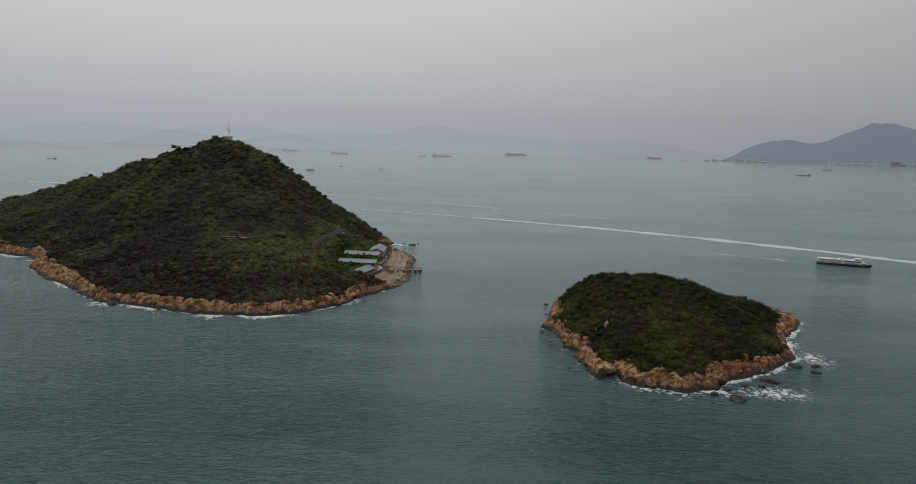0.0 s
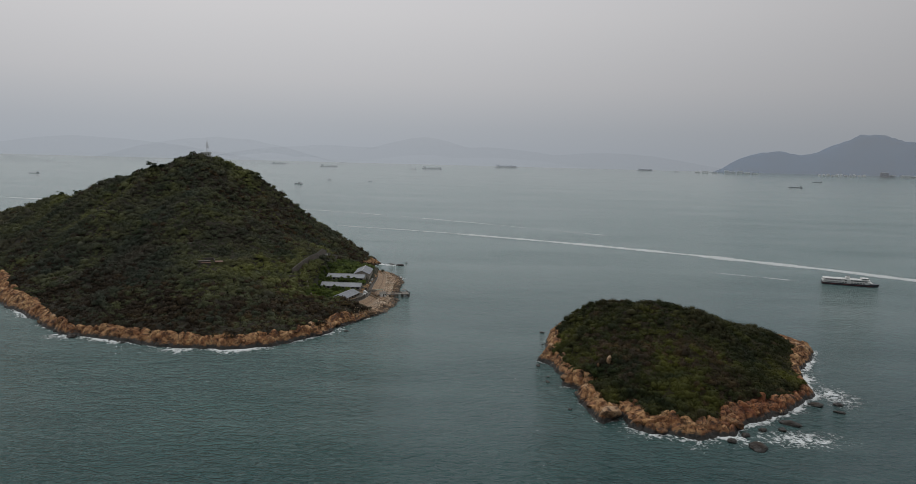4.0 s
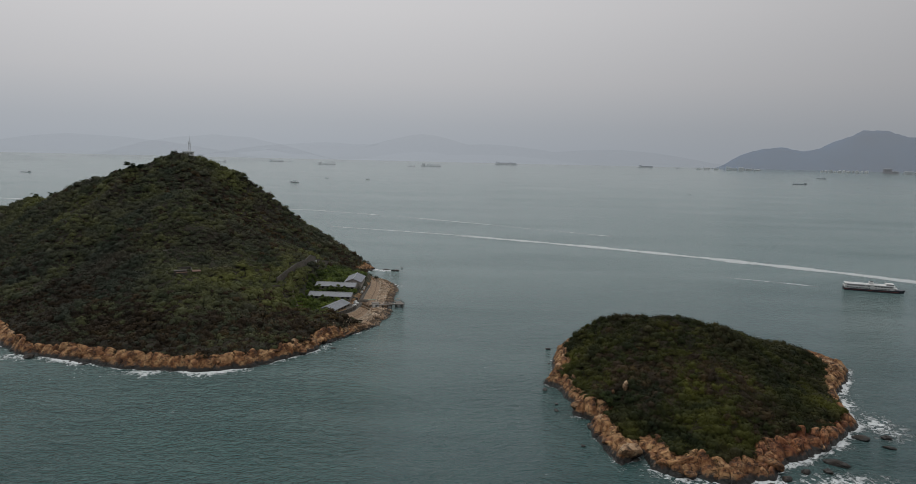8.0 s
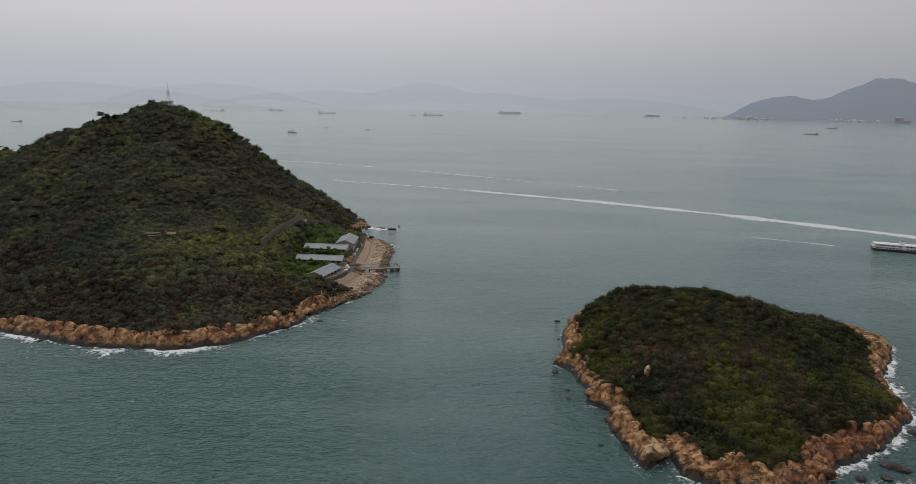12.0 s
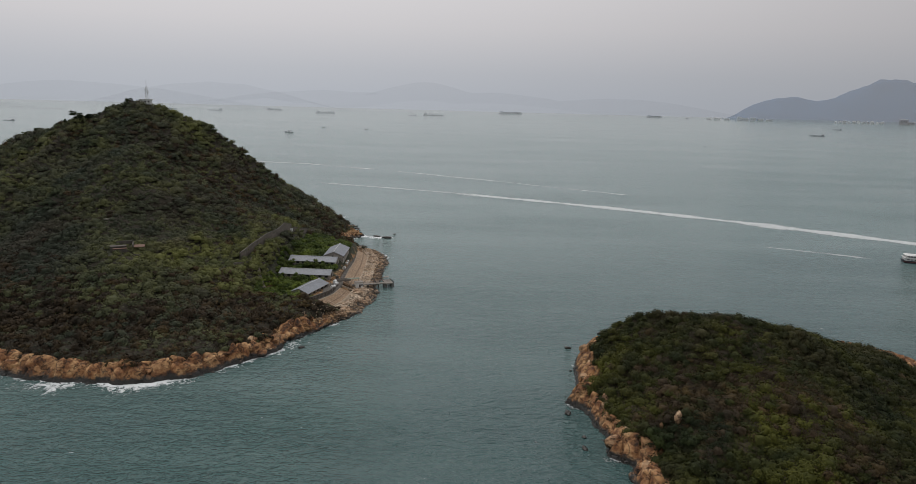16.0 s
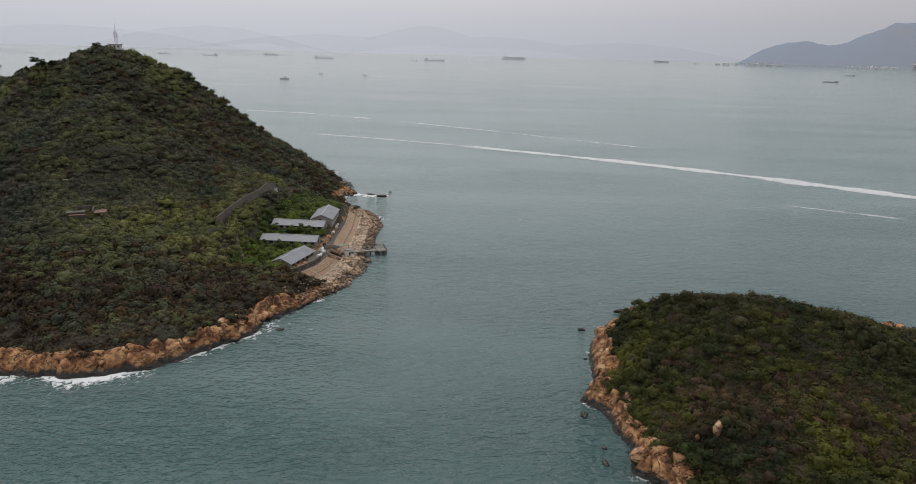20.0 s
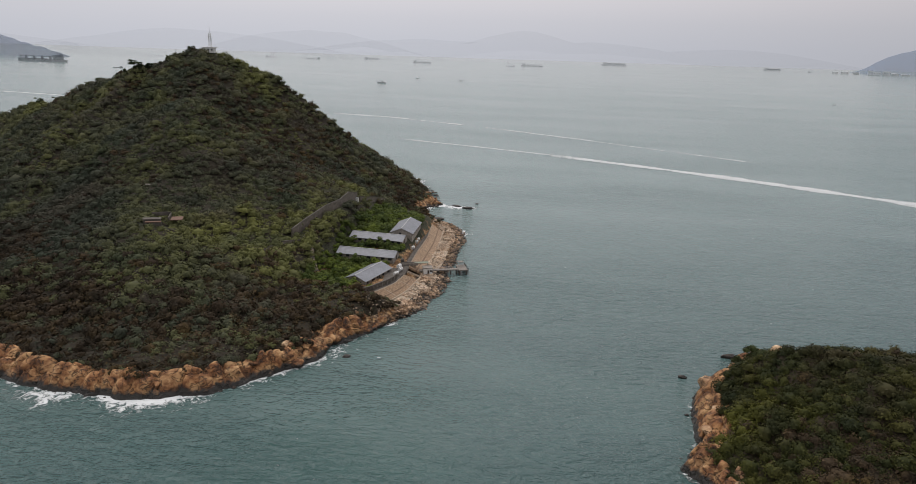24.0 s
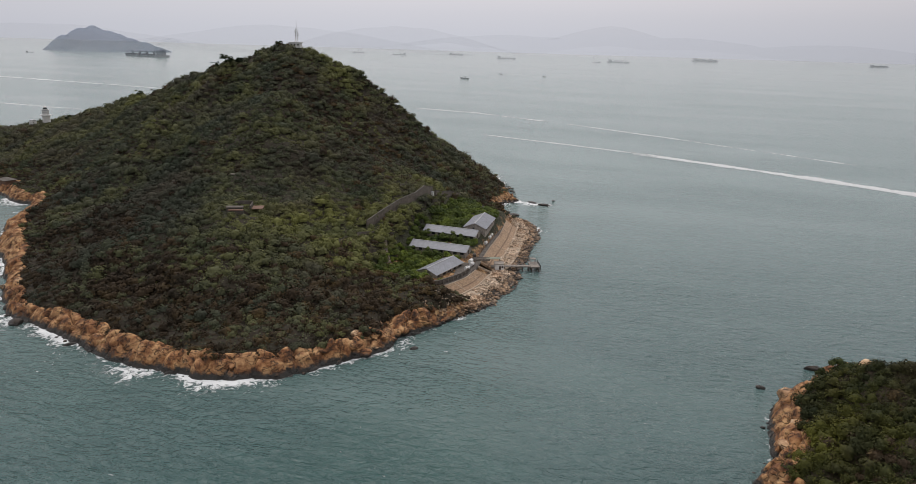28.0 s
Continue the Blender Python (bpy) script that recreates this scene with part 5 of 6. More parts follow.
def gable_shed(x, y, z, turn, length, width, eave, ridge, label, bays=6, veranda=False):
    """A long single-storey shed; its length runs along local x."""
    ob = thing("shed", pose(x, y, z, 0, 0, turn), label, "shed", "sheds by the landing")
    w2, l2, t = width / 2, length / 2, 0.3
    for side in (-1, 1):
        part("wall", box(length, t, eave + 4.0, (0, side * (w2 - t / 2), -4.0)), WALL, ob)
        bm = prism([(-w2 + t, -4.0), (w2 - t, -4.0), (w2 - t, eave), (0, ridge - 0.12), (-w2 + t, eave)], 0, t)
        bmesh.ops.transform(bm, matrix=Matrix.Translation((side * l2 - (t if side > 0 else 0), 0, 0)) @ Matrix(((0, 0, 1, 0), (1, 0, 0, 0), (0, 1, 0, 0), (0, 0, 0, 1))), verts=bm.verts)
        part("gable", bm, WALL, ob)
        # roof slope of ribbed sheets
        slope = math.hypot(w2 + 0.7, (ridge - eave) * (w2 + 0.7) / w2)
        ang = math.atan2(ridge - eave, w2)
        nsheet = max(4, int(length / 3.2))
        for k in range(nsheet):
            sl = (length + 1.2) / nsheet
            bm = bmesh.new()
            ribs = 8
            prof = [(-sl / 2 + sl * q / ribs, 0.05 if q % 2 else 0.0) for q in range(ribs + 1)]
            top = [[bm.verts.new((px_, side * s_, 0.0 + pz_)) for px_, pz_ in prof] for s_ in (0, slope)]
            bot = [[bm.verts.new((px_, side * s_, -0.08)) for px_ in (-sl / 2, sl / 2)] for s_ in (0, slope)]
            for q in range(ribs):
                bm.faces.new((top[0][q], top[0][q + 1], top[1][q + 1], top[1][q]))
            bm.faces.new((bot[0][0], bot[0][1], bot[1][1], bot[1][0]))
            bm.faces.new((bot[1][0], bot[1][1], *top[1][::-1]))
            bmesh.ops.recalc_face_normals(bm, faces=bm.faces)
            m = Matrix.Translation((-(length + 1.2) / 2 + sl * (k + 0.5), 0, ridge)) @ Matrix.Rotation(-side * ang, 4, "X")
            bmesh.ops.transform(bm, matrix=m, verts=bm.verts)
            part("roof_sheet", bm, ROOF, ob)
        for k in range(bays):
            bx = -l2 + length * (k + 0.5) / bays
            wd = part("window", box(length / bays * 0.5, 0.12, 1.1, (bx, side * (w2 + 0.01), eave - 1.75)), GLASS_DARK, ob, "dark window opening")
            part("sill", box(length / bays * 0.56, 0.2, 0.1, (bx, side * (w2 + 0.03), eave - 1.87)), CONCRETE, wd)
    part("ridge_cap", box(length + 1.2, 0.5, 0.1, (0, 0, ridge + 0.02), 0.03), STEEL, ob)
    part("door", box(0.1, 1.1, 2.1, (l2 + 0.04, 0.0, 0)), TIMBER, ob)
    part("gable_window", box(0.12, 1.0, 1.0, (-l2 - 0.02, 0.6, 1.3)), GLASS_DARK, ob)
    if veranda:
        for k in range(9):
            part("post", tube((-l2 + length * k / 8, -w2 - 1.6, -0.5), (-l2 + length * k / 8, -w2 - 1.6, 2.3), 0.09, None, 6), CONCRETE, ob)
        part("rail", box(length, 0.12, 0.14, (0, -w2 - 1.6, 2.2)), CONCRETE, ob)
    return ob


gable_shed(-91.2, 517.5, 4.3, 75, 22.5, 10.5, 2.0, 4.0, "grey metal-roofed shed at the foot of the slope", 5, True)
gable_shed(-98.5, 541.0, bench_height(541.0), -2, 29, 9.5, 2.4, 4.2, "long low shed with a pale grey metal roof", 8)
gable_shed(-98.5, 560.0, bench_height(560.0), -3, 28, 9.5, 2.4, 4.2, "long grey-roofed shed with a row of windows", 8)
gable_shed(-88.7, 579.0, 10.2, 92, 24, 11.5, 2.4, 4.8, "grey gabled shed with a windowed end wall", 5)


def pier():
    ob = thing("pier", pose(-70, 537.5, 0, 0, 0, 22), "concrete finger pier on piles with a broad head", "pier", kind="structure")
    part("deck", box(20.0, 2.2, 0.55, (8.5, 0, 2.2), 0.05), CONCRETE, ob)
    part("head", box(4.5, 8.5, 0.7, (20.0, 1.8, 2.15), 0.05), CONCRETE, ob)
    for k in range(6):
        for s in (-0.8, 0.8):
            part("pile", tube((2 + 3 * k, s, -2), (2 + 3 * k, s, 2.25), 0.22), CONCRETE_DARK, ob)
    for x in (18.3, 21.7):
        for y in (-1.6, 1.6, 5.2):
            part("pile", tube((x, y, -2), (x, y, 2.25), 0.35), CONCRETE_DARK, ob)
    for y in (-2.0, 0.6, 3.2, 5.6):
        part("fender", box(0.35, 0.4, 3.6, (22.4, y, 0.2)), TIMBER, ob)
    for x, y in ((21.6, -1.9), (21.6, 5.4)):
        part("lamp_post", tube((x, y, 2.8), (x, y, 5.4), 0.08), STEEL, ob)
    for s in (-1.0, 1.0):
        part("handrail", box(15.5, 0.07, 0.07, (7.0, s, 3.75)), STEEL, ob)
        for k in range(8):
            part("post", tube((0 + 2 * k, s, 2.7), (0 + 2 * k, s, 3.8), 0.05, None, 5), STEEL, ob)
    part("shelter", box(2.6, 2.6, 0.15, (19.8, 4.0, 5.0)), CONCRETE, ob)
    for x in (18.7, 20.9):
        for y in (2.9, 5.1):
            part("shelter_post", tube((x, y, 2.8), (x, y, 5.0), 0.09, None, 6), STEEL, ob)
    return ob


pier()


def gatehouse():
    ob = thing("gatehouse", pose(-69.8, 537.5, 1.5, 0, 0, 22), "small white-walled gatehouse with a green roof at the pier", "hut")
    part("body", box(4.2, 3.6, 3.0, (2.0, -1.2, 0), 0.05), WHITE, ob)
    part("roof", box(4.8, 4.2, 0.3, (2.0, -1.2, 3.0), 0.05), CONCRETE, ob)
    part("door", box(0.9, 0.1, 2.0, (2.2, -3.04, 0)), TIMBER, ob)
    part("window", box(0.9, 0.1, 0.8, (3.4, -3.04, 1.2)), GLASS_DARK, ob)
    part("canopy", box(7.0, 2.4, 0.25, (-0.5, 2.2, 4.3), 0.05), plain("moss_green_roof", (0.22, 0.25, 0.19), 0.8), ob)
    for x in (-3.6, 2.6):
        for y in (1.3, 3.1):
            part("post", tube((x, y, 0), (x, y, 4.3), 0.12, None, 6), CONCRETE, ob)
    part("bridge", box(8.5, 2.2, 0.4, (-6.5, 1.6, 3.5), 0.05), CONCRETE, ob)
    part("parapet", box(8.5, 0.18, 0.9, (-6.5, 0.5, 3.9)), CONCRETE, ob)
    part("parapet", box(8.5, 0.18, 0.9, (-6.5, 2.7, 3.9)), CONCRETE, ob)
    part("gate_pillar", box(1.6, 1.6, 3.4, (-9.5, 4.2, 2.6), 0.05), CONCRETE_DARK, ob)
    return ob


gatehouse()


def tank(x, y, z, turn):
    ob = thing("water_tank", pose(x, y, z, 0, 0, turn), "white lying water tank on low supports by the sea wall", "tank", "white tanks")
    bm = tube((-1.3, 0, 1.1), (1.3, 0, 1.1), 0.85, None, 14)
    part("drum", bm, WHITE, ob)
    for x_ in (-0.8, 0.8):
        part("cradle", box(0.3, 1.4, 0.6, (x_, 0, 0)), CONCRETE, ob)
    part("hatch", tube((0, 0, 1.9), (0, 0, 2.15), 0.28, None, 10), STEEL, ob)
    return ob


for x, y, a in ((-78.6, 519.5, 60), (-78.2, 526.0, 80), (-80.0, 530.5, 80), (-80.8, 562.0, 88), (-81.4, 573.0, 92), (-81.6, 578.0, 92)):
    tank(x, y, 5.14, a)


def fence(pts, z, tall, label, group):
    ob = thing("fence", pose(0, 0, 0), label, "fence", group)
    for i in range(0, len(pts) - 1, 1):
        (x0, y0), (x1, y1) = pts[i], pts[i + 1]
        part("post", tube((x0, y0, z - 0.3), (x0, y0, z + tall), 0.07, None, 5), CONCRETE_DARK, ob)
        for k in (0.35, 0.7, 1.0):
            part("rail", tube((x0, y0, z + tall * k), (x1, y1, z + tall * k), 0.04, None, 5), CONCRETE_DARK, ob)
    return ob


fence([tuple(p) for p in back[14:88:3]], 5.1, 1.9, "tall dark post-and-rail fence along the landing path", "fences")
fence([tuple(p) for p in (crest * 0.9 + back * 0.1)[40:88:3]], 5.1, 1.1, "low railing on top of the sea wall", "fences")


def hill_wall(pts, tall, label, buttress=True):
    """A concrete wall that climbs the slope, with a coping and buttresses."""
    ob = thing("hill_wall", pose(0, 0, 0), label, "wall")
    for (x0, y0, z0), (x1, y1, z1) in zip(pts, pts[1:]):
        ln = math.hypot(x1 - x0, y1 - y0)
        nx, ny = -(y1 - y0) / ln * 0.25, (x1 - x0) / ln * 0.25
        for nm, lo, hi, k, mt in (("panel", -2.0, tall, 1.0, WALLSTONE), ("coping", tall, tall + 0.25, 1.4, CONCRETE_DARK)):
            bm = bmesh.new()
            v = [bm.verts.new((x + s * nx * k, y + s * ny * k, z + q)) for x, y, z in ((x0, y0, z0), (x1, y1, z1)) for s in (-1, 1) for q in (lo, hi)]
            for f in ((0, 1, 5, 4), (2, 6, 7, 3), (1, 3, 7, 5), (0, 4, 6, 2), (0, 2, 3, 1), (4, 5, 7, 6)):
                bm.faces.new([v[i] for i in f])
            bmesh.ops.recalc_face_normals(bm, faces=bm.faces)
            part(nm, bm, mt, ob)
        if buttress:
            m = int(ln / 2.6)
            for j in range(m):
                t = (j + 0.5) / m
                part("buttress", box(0.35, 0.5, tall + 2.0, (x0 + (x1 - x0) * t - nx * 1.6, y0 + (y1 - y0) * t - ny * 1.6, z0 + (z1 - z0) * t - 2.0), 0, math.atan2(y1 - y0, x1 - x0)), CONCRETE, ob)
    return ob


WALL_E = [tuple(p) for p in (back - (crest - back) * 0.25)[16:44:3]]
hill_wall([(x, y, 4.6) for x, y in WALL_E], 2.3, "pale retaining wall under the fence by the landing")
WALL_A = [(-131.5, 525), (-129.5, 540), (-127, 558), (-124, 573), (-123.5, 586), (-123, 599)]
hill_wall([(x, y, ground_at(x, y) + 0.2) for x, y in WALL_A[::-1]], 4.0, "high grey concrete retaining wall climbing the hillside")
WALL_B = [(-121.5, 600), (-120, 612), (-119, 624), (-116, 634)]
hill_wall([(x, y, ground_at(x, y) + 0.1) for x, y in WALL_B[::-1]], 2.6, "overgrown grey wall running on round the hill", False)
WALL_C = [(-125, 546), (-127, 536), (-125.5, 523)]
hill_wall([(x, y, ground_at(x, y) + 0.2) for x, y in WALL_C], 1.2, "low concrete parapet below the high wall", False)
WALL_D = [(-125, 520), (-131, 512)]
hill_wall([(x, y, ground_at(x, y) + 0.4) for x, y in WALL_D], 2.0, "short dark retaining wall beside the steps", False)


def steps(pts, label):
    ob = thing("hill_steps", pose(0, 0, 0), label, "steps")
    for (x0, y0), (x1, y1) in zip(pts, pts[1:]):
        for j in range(9):
            t = j / 9
            x, y = x0 + (x1 - x0) * t, y0 + (y1 - y0) * t
            part("tread", box(1.0, 2.0, 0.5, (x, y, ground_at(x, y) + 0.1), 0, math.atan2(y1 - y0, x1 - x0)), PAVED if j % 2 else CONCRETE, ob)
    return ob


steps([(-124, 519), (-120.5, 521), (-118, 516), (-114.5, 512)], "worn concrete steps winding down through the bushes")
ob = thing("meter_box", pose(-122.0, 596.5, ground_at(-122, 596.5)), "small white cabinet beside the hill wall", "cabinet")
part("body", box(1.6, 1.2, 2.4, (0, 0, -0.5), 0.05), WHITE, ob)
part("lid", box(1.8, 1.4, 0.15, (0, 0, 1.9), 0.04), STEEL, ob)


def battery():
    z = ground_at(-181, 490)
    ob = thing("ruined_bunker", pose(-181, 490, z, 0, 0, 25), "old flat-roofed concrete bunker half buried in scrub", "bunker")
    part("roof_slab", box(7.5, 3.4, 0.5, (0, 0, 1.6), 0.08), CONCRETE_DARK, ob)
    part("wall", box(7.0, 3.0, 2.6, (0, 0, -1.0)), CONCRETE_DARK, ob)
    part("step_slab", box(6.5, 1.8, 0.35, (0.8, -2.6, 0.9), 0.06), RUST, ob)
    part("step_wall", box(6.2, 1.5, 2.0, (0.8, -2.6, -1.1)), CONCRETE_DARK, ob)
    part("parapet", box(0.5, 9, 1.6, (6.6, 5.5, 0.4), 0.05), CONCRETE_DARK, ob)
    part("parapet", box(8, 0.5, 1.6, (2.6, 9.8, 0.8), 0.05), CONCRETE_DARK, ob)
    part("apron", box(5, 6, 0.3, (9.6, 5.0, 0.2)), RUST, ob, "bare reddish earth apron")
    ob = thing("bench_slab", pose(-206, 528, ground_at(-206, 528) + 1.8, 0, 0, 10), "small pale concrete slab showing above the scrub", "slab")
    part("slab", box(4.5, 1.2, 0.3, (0, 0, 0), 0.05), CONCRETE, ob)
    for x in (-1.6, 1.6):
        part("leg", box(0.4, 1.0, 2.6, (x, 0, -2.6)), CONCRETE_DARK, ob)


battery()


def mast():
    x, y = -250.5, 674.5
    z = ground_at(x, y)
    hut = thing("hilltop_hut", pose(x, y, z, 0, 0, 8), "low white flat-roofed hut on the summit", "hut")
    part("body", box(7.5, 4.0, 3.4, (0, 0, -0.6), 0.05), WHITE, hut)
    part("roof", box(9.5, 5.2, 0.5, (0, 0, 2.8), 0.06), WHITE, hut)
    for k in (-2.4, 0, 2.4):
        part("window", box(1.1, 0.1, 1.0, (k, -2.03, 1.0)), GLASS_DARK, hut)
    ob = thing("lattice_mast", pose(x + 0.6, y + 0.5, z + 3.3, 0, 0, 20), "white lattice radio mast with aerials on the summit hut", "mast")
    tall, w0, w1 = 9.0, 0.85, 0.55
    for sx in (-1, 1):
        for sy in (-1, 1):
            part("leg", tube((sx * w0, sy * w0, 0), (sx * w1, sy * w1, tall), 0.12, 0.1, 5), WHITE, ob)
    for k in range(6):
        z0, z1 = tall * k / 6, tall * (k + 1) / 6
        a, b = w0 + (w1 - w0) * k / 6, w0 + (w1 - w0) * (k + 1) / 6
        for s in (-1, 1):
            part("brace", tube((-a, s * a, z0), (b, s * b, z1), 0.07, None, 4), WHITE, ob)
            part("brace", tube((s * a, -a, z0), (s * b, b, z1), 0.07, None, 4), WHITE, ob)
    for k, q in enumerate((4.4, 6.6)):
        part("platform", box(2.6 - 0.4 * k, 2.6 - 0.4 * k, 0.2, (0, 0, q)), STEEL, ob)
    part("spire", tube((0, 0, tall), (0, 0, tall + 5.0), 0.17, 0.07, 6), WHITE, ob)
    for a in range(5):
        c, s = math.cos(a * 1.3), math.sin(a * 1.3)
        part("aerial", tube((c * 1.25, s * 1.25, 4.2 + 0.6 * a), (c * 1.25, s * 1.25, 6.0 + 0.6 * a), 0.14, None, 6), WHITE, ob)
    side = thing("whip_aerial", pose(-271, 667, ground_at(-271, 667)), "thin dark whip aerial on the ridge", "aerial")
    part("pole", tube((0, 0, 0), (0, 0, 7.0), 0.1, 0.05, 5), STEEL, side)
    part("crossarm", tube((-0.7, 0, 5.2), (0.7, 0, 5.2), 0.05, None, 4), STEEL, side)


mast()


def lighthouse():
    z = ground_at(-509, 702)
    ob = thing("lighthouse", pose(-509, 702, z), "white banded lighthouse tower above the trees", "lighthouse")
    part("base", tube((0, 0, -1), (0, 0, 9), 3.2, 2.9, 16), WHITE, ob)
    part("gallery", tube((0, 0, 9), (0, 0, 9.6), 4.4, None, 16), WHITE, ob)
    part("tower", tube((0, 0, 9.6), (0, 0, 14.6), 2.7, 2.5, 16), WHITE, ob)
    for k in range(3):
        part("band", tube((0, 0, 10.4 + 1.5 * k), (0, 0, 10.9 + 1.5 * k), 2.85, None, 16), STEEL, ob, "grey band")
    part("lantern", tube((0, 0, 14.6), (0, 0, 16.0), 1.5, None, 12), GLASS_DARK, ob)
    part("dome", tube((0, 0, 16.0), (0, 0, 17.2), 1.7, 0.2, 12), WHITE, ob)
    annex = thing("lookout_hut", pose(-521, 699, ground_at(-521, 699)), "small white hut beside the lighthouse", "hut")
    part("body", box(4, 4, 8, (0, 0, -1), 0.05), WHITE, annex)
    part("roof", box(4.6, 4.6, 0.4, (0, 0, 7)), STEEL, annex)
    part("pole", tube((1, 0, 7.4), (1, 0, 10.4), 0.1, None, 5), STEEL, annex)


lighthouse()


def boathouse():
    ob = thing("boathouse", pose(-419, 579, 1.2, 0, 0, -15), "derelict brown boarded boathouse on posts at the cove", "hut")
    for k in range(10):
        part("board", box(1.15, 0.15, 5.0, (-5.4 + 1.2 * k, -3.5, 1.8)), RUST, ob)
        part("board", box(1.15, 0.15, 5.0, (-5.4 + 1.2 * k, 3.5, 1.8)), RUST, ob)
    for s in (-6, 6):
        part("end_wall", box(0.2, 7, 5.0, (s, 0, 1.8)), RUST, ob)
    part("roof", box(13.4, 8.4, 0.3, (0, 0, 6.8), 0.05), CONCRETE_DARK, ob)
    part("deck", box(17, 9, 0.4, (0, -0.6, 1.3)), CONCRETE_DARK, ob)
    for k in range(5):
        part("post", tube((-7 + 3.5 * k, -4.6, -2.2), (-7 + 3.5 * k, -4.6, 1.4), 0.25, None, 6), TIMBER, ob)
    part("doorway", box(2.4, 0.1, 3.0, (1.8, -3.62, 1.8)), GLASS_DARK, ob)


boathouse()


# ---- vessels ----
def hull_outline(length, beam, bow=0.2, stern=0.9):
    l2, b2 = length / 2, beam / 2
    return [(-l2, -b2 * stern), (-l2 * 0.85, -b2), (l2 * (1 - 2 * bow), -b2), (l2 * (1 - bow * 0.8), -b2 * 0.62), (l2, 0),
            (l2 * (1 - bow * 0.8), b2 * 0.62), (l2 * (1 - 2 * bow), b2), (-l2 * 0.85, b2), (-l2, b2 * stern)]


def hull(length, beam, z0, z1, flare=0.92, sheer=0.0):
    top = hull_outline(length, beam)
    bm = bmesh.new()
    lo = [bm.verts.new((x * 0.955, y * flare, z0)) for x, y in top]
    hi = [bm.verts.new((x, y, z1 + sheer * max(0.0, x / length * 2) ** 2)) for x, y in top]
    bm.faces.new(lo[::-1])
    bm.faces.new(hi)
    n = len(top)
    for i in range(n):
        bm.faces.new((lo[i], lo[(i + 1) % n], hi[(i + 1) % n], hi[i]))
    bmesh.ops.recalc_face_normals(bm, faces=bm.faces)
    return bm


def ferry():
    ob = thing("ferry", pose(332, 652.0, 0, 0, 0, -18.5), "white three-deck passenger ferry with a dark hull under way", "ferry")
    ob.scale = (0.9, 0.95, 0.74)
    part("hull", hull(51, 10.5, -0.8, 2.5, 0.9, 0.9), HULL_DARK, ob, "dark blue-black hull")
    part("main_deck", prism([(x * 0.97 - 0.4, y * 0.97) for x, y in hull_outline(49, 10.3)], 1.6, 2.2), WHITE, ob)
    part("bow_rail", prism([(x, y) for x, y in [(16, -4.6), (21, -3.0), (24.6, 0), (21, 3.0), (16, 4.6)]], 2.1, 3.0), WHITE, ob)
    part("lower_saloon", box(40, 9.6, 2.5, (-4.2, 0, 2.2), 0.15), WHITE, ob)
    part("upper_deck", box(43.5, 10.0, 0.25, (-3.2, 0, 4.7)), WHITE, ob)
    part("upper_saloon", box(21, 8.8, 2.4, (4.5, 0, 4.95), 0.15), WHITE, ob)
    for s in (-1, 1):
        for k in range(8):
            part("canopy_post", box(0.22, 0.22, 2.4, (-23.2 + 2.25 * k, s * 4.5, 4.95)), WHITE, ob)
        part("bulwark", box(17.5, 0.12, 0.8, (-15, s * 4.75, 4.95)), WHITE, ob)
    part("seat_block", box(14, 6.4, 0.9, (-14.5, 0, 4.95), 0.05), GLASS_DARK, ob, "rows of dark seats")
    part("top_deck", box(41, 9.6, 0.22, (-3.8, 0, 7.35)), WHITE, ob)
    part("wheelhouse", box(6.5, 7.0, 2.2, (12.4, 0, 7.57), 0.3), WHITE, ob)
    for s in (-1, 1):
        for k in range(14):
            part("window", box(1.7, 0.1, 0.95, (-22 + 2.55 * k, s * 4.82, 3.1)), GLASS_DARK, ob)
        for k in range(8):
            part("window", box(1.9, 0.1, 1.1, (-4.4 + 2.5 * k, s * 4.42, 5.6)), GLASS_DARK, ob)
        part("wheelhouse_window", box(5.4, 0.1, 0.8, (12.4, s * 3.52, 8.5)), GLASS_DARK, ob)
        part("rubbing_strake", box(44, 0.3, 0.3, (-3, s * 5.2, 1.2)), HULL_RED, ob)
        part("boarding_panel", box(3.4, 0.14, 4.4, (-2.0, s * 4.92, 2.3)), WHITE, ob)
        for k in range(15):
            part("stanchion", tube((-23.5 + 2.0 * k, s * 4.6, 7.5), (-23.5 + 2.0 * k, s * 4.6, 8.5), 0.05, None, 4), STEEL, ob)
        part("handrail", box(30, 0.08, 0.08, (-9, s * 4.6, 8.5)), STEEL, ob)
    part("front_window", box(0.1, 6.2, 0.8, (15.68, 0, 8.5)), GLASS_DARK, ob)
    part("funnel", box(3.6, 2.8, 3.0, (-2.5, 0, 7.5), 0.3), WHITE, ob)
    part("funnel_top", box(2.6, 1.8, 0.6, (-2.5, 0, 10.5)), HULL_DARK, ob)
    part("mast", tube((9.5, 0, 7.5), (9.0, 0, 13.2), 0.14, 0.07, 6), STEEL, ob)
    part("mast_arm", tube((9.2, -1.4, 11.4), (9.2, 1.4, 11.4), 0.07, None, 5), STEEL, ob)


ferry()


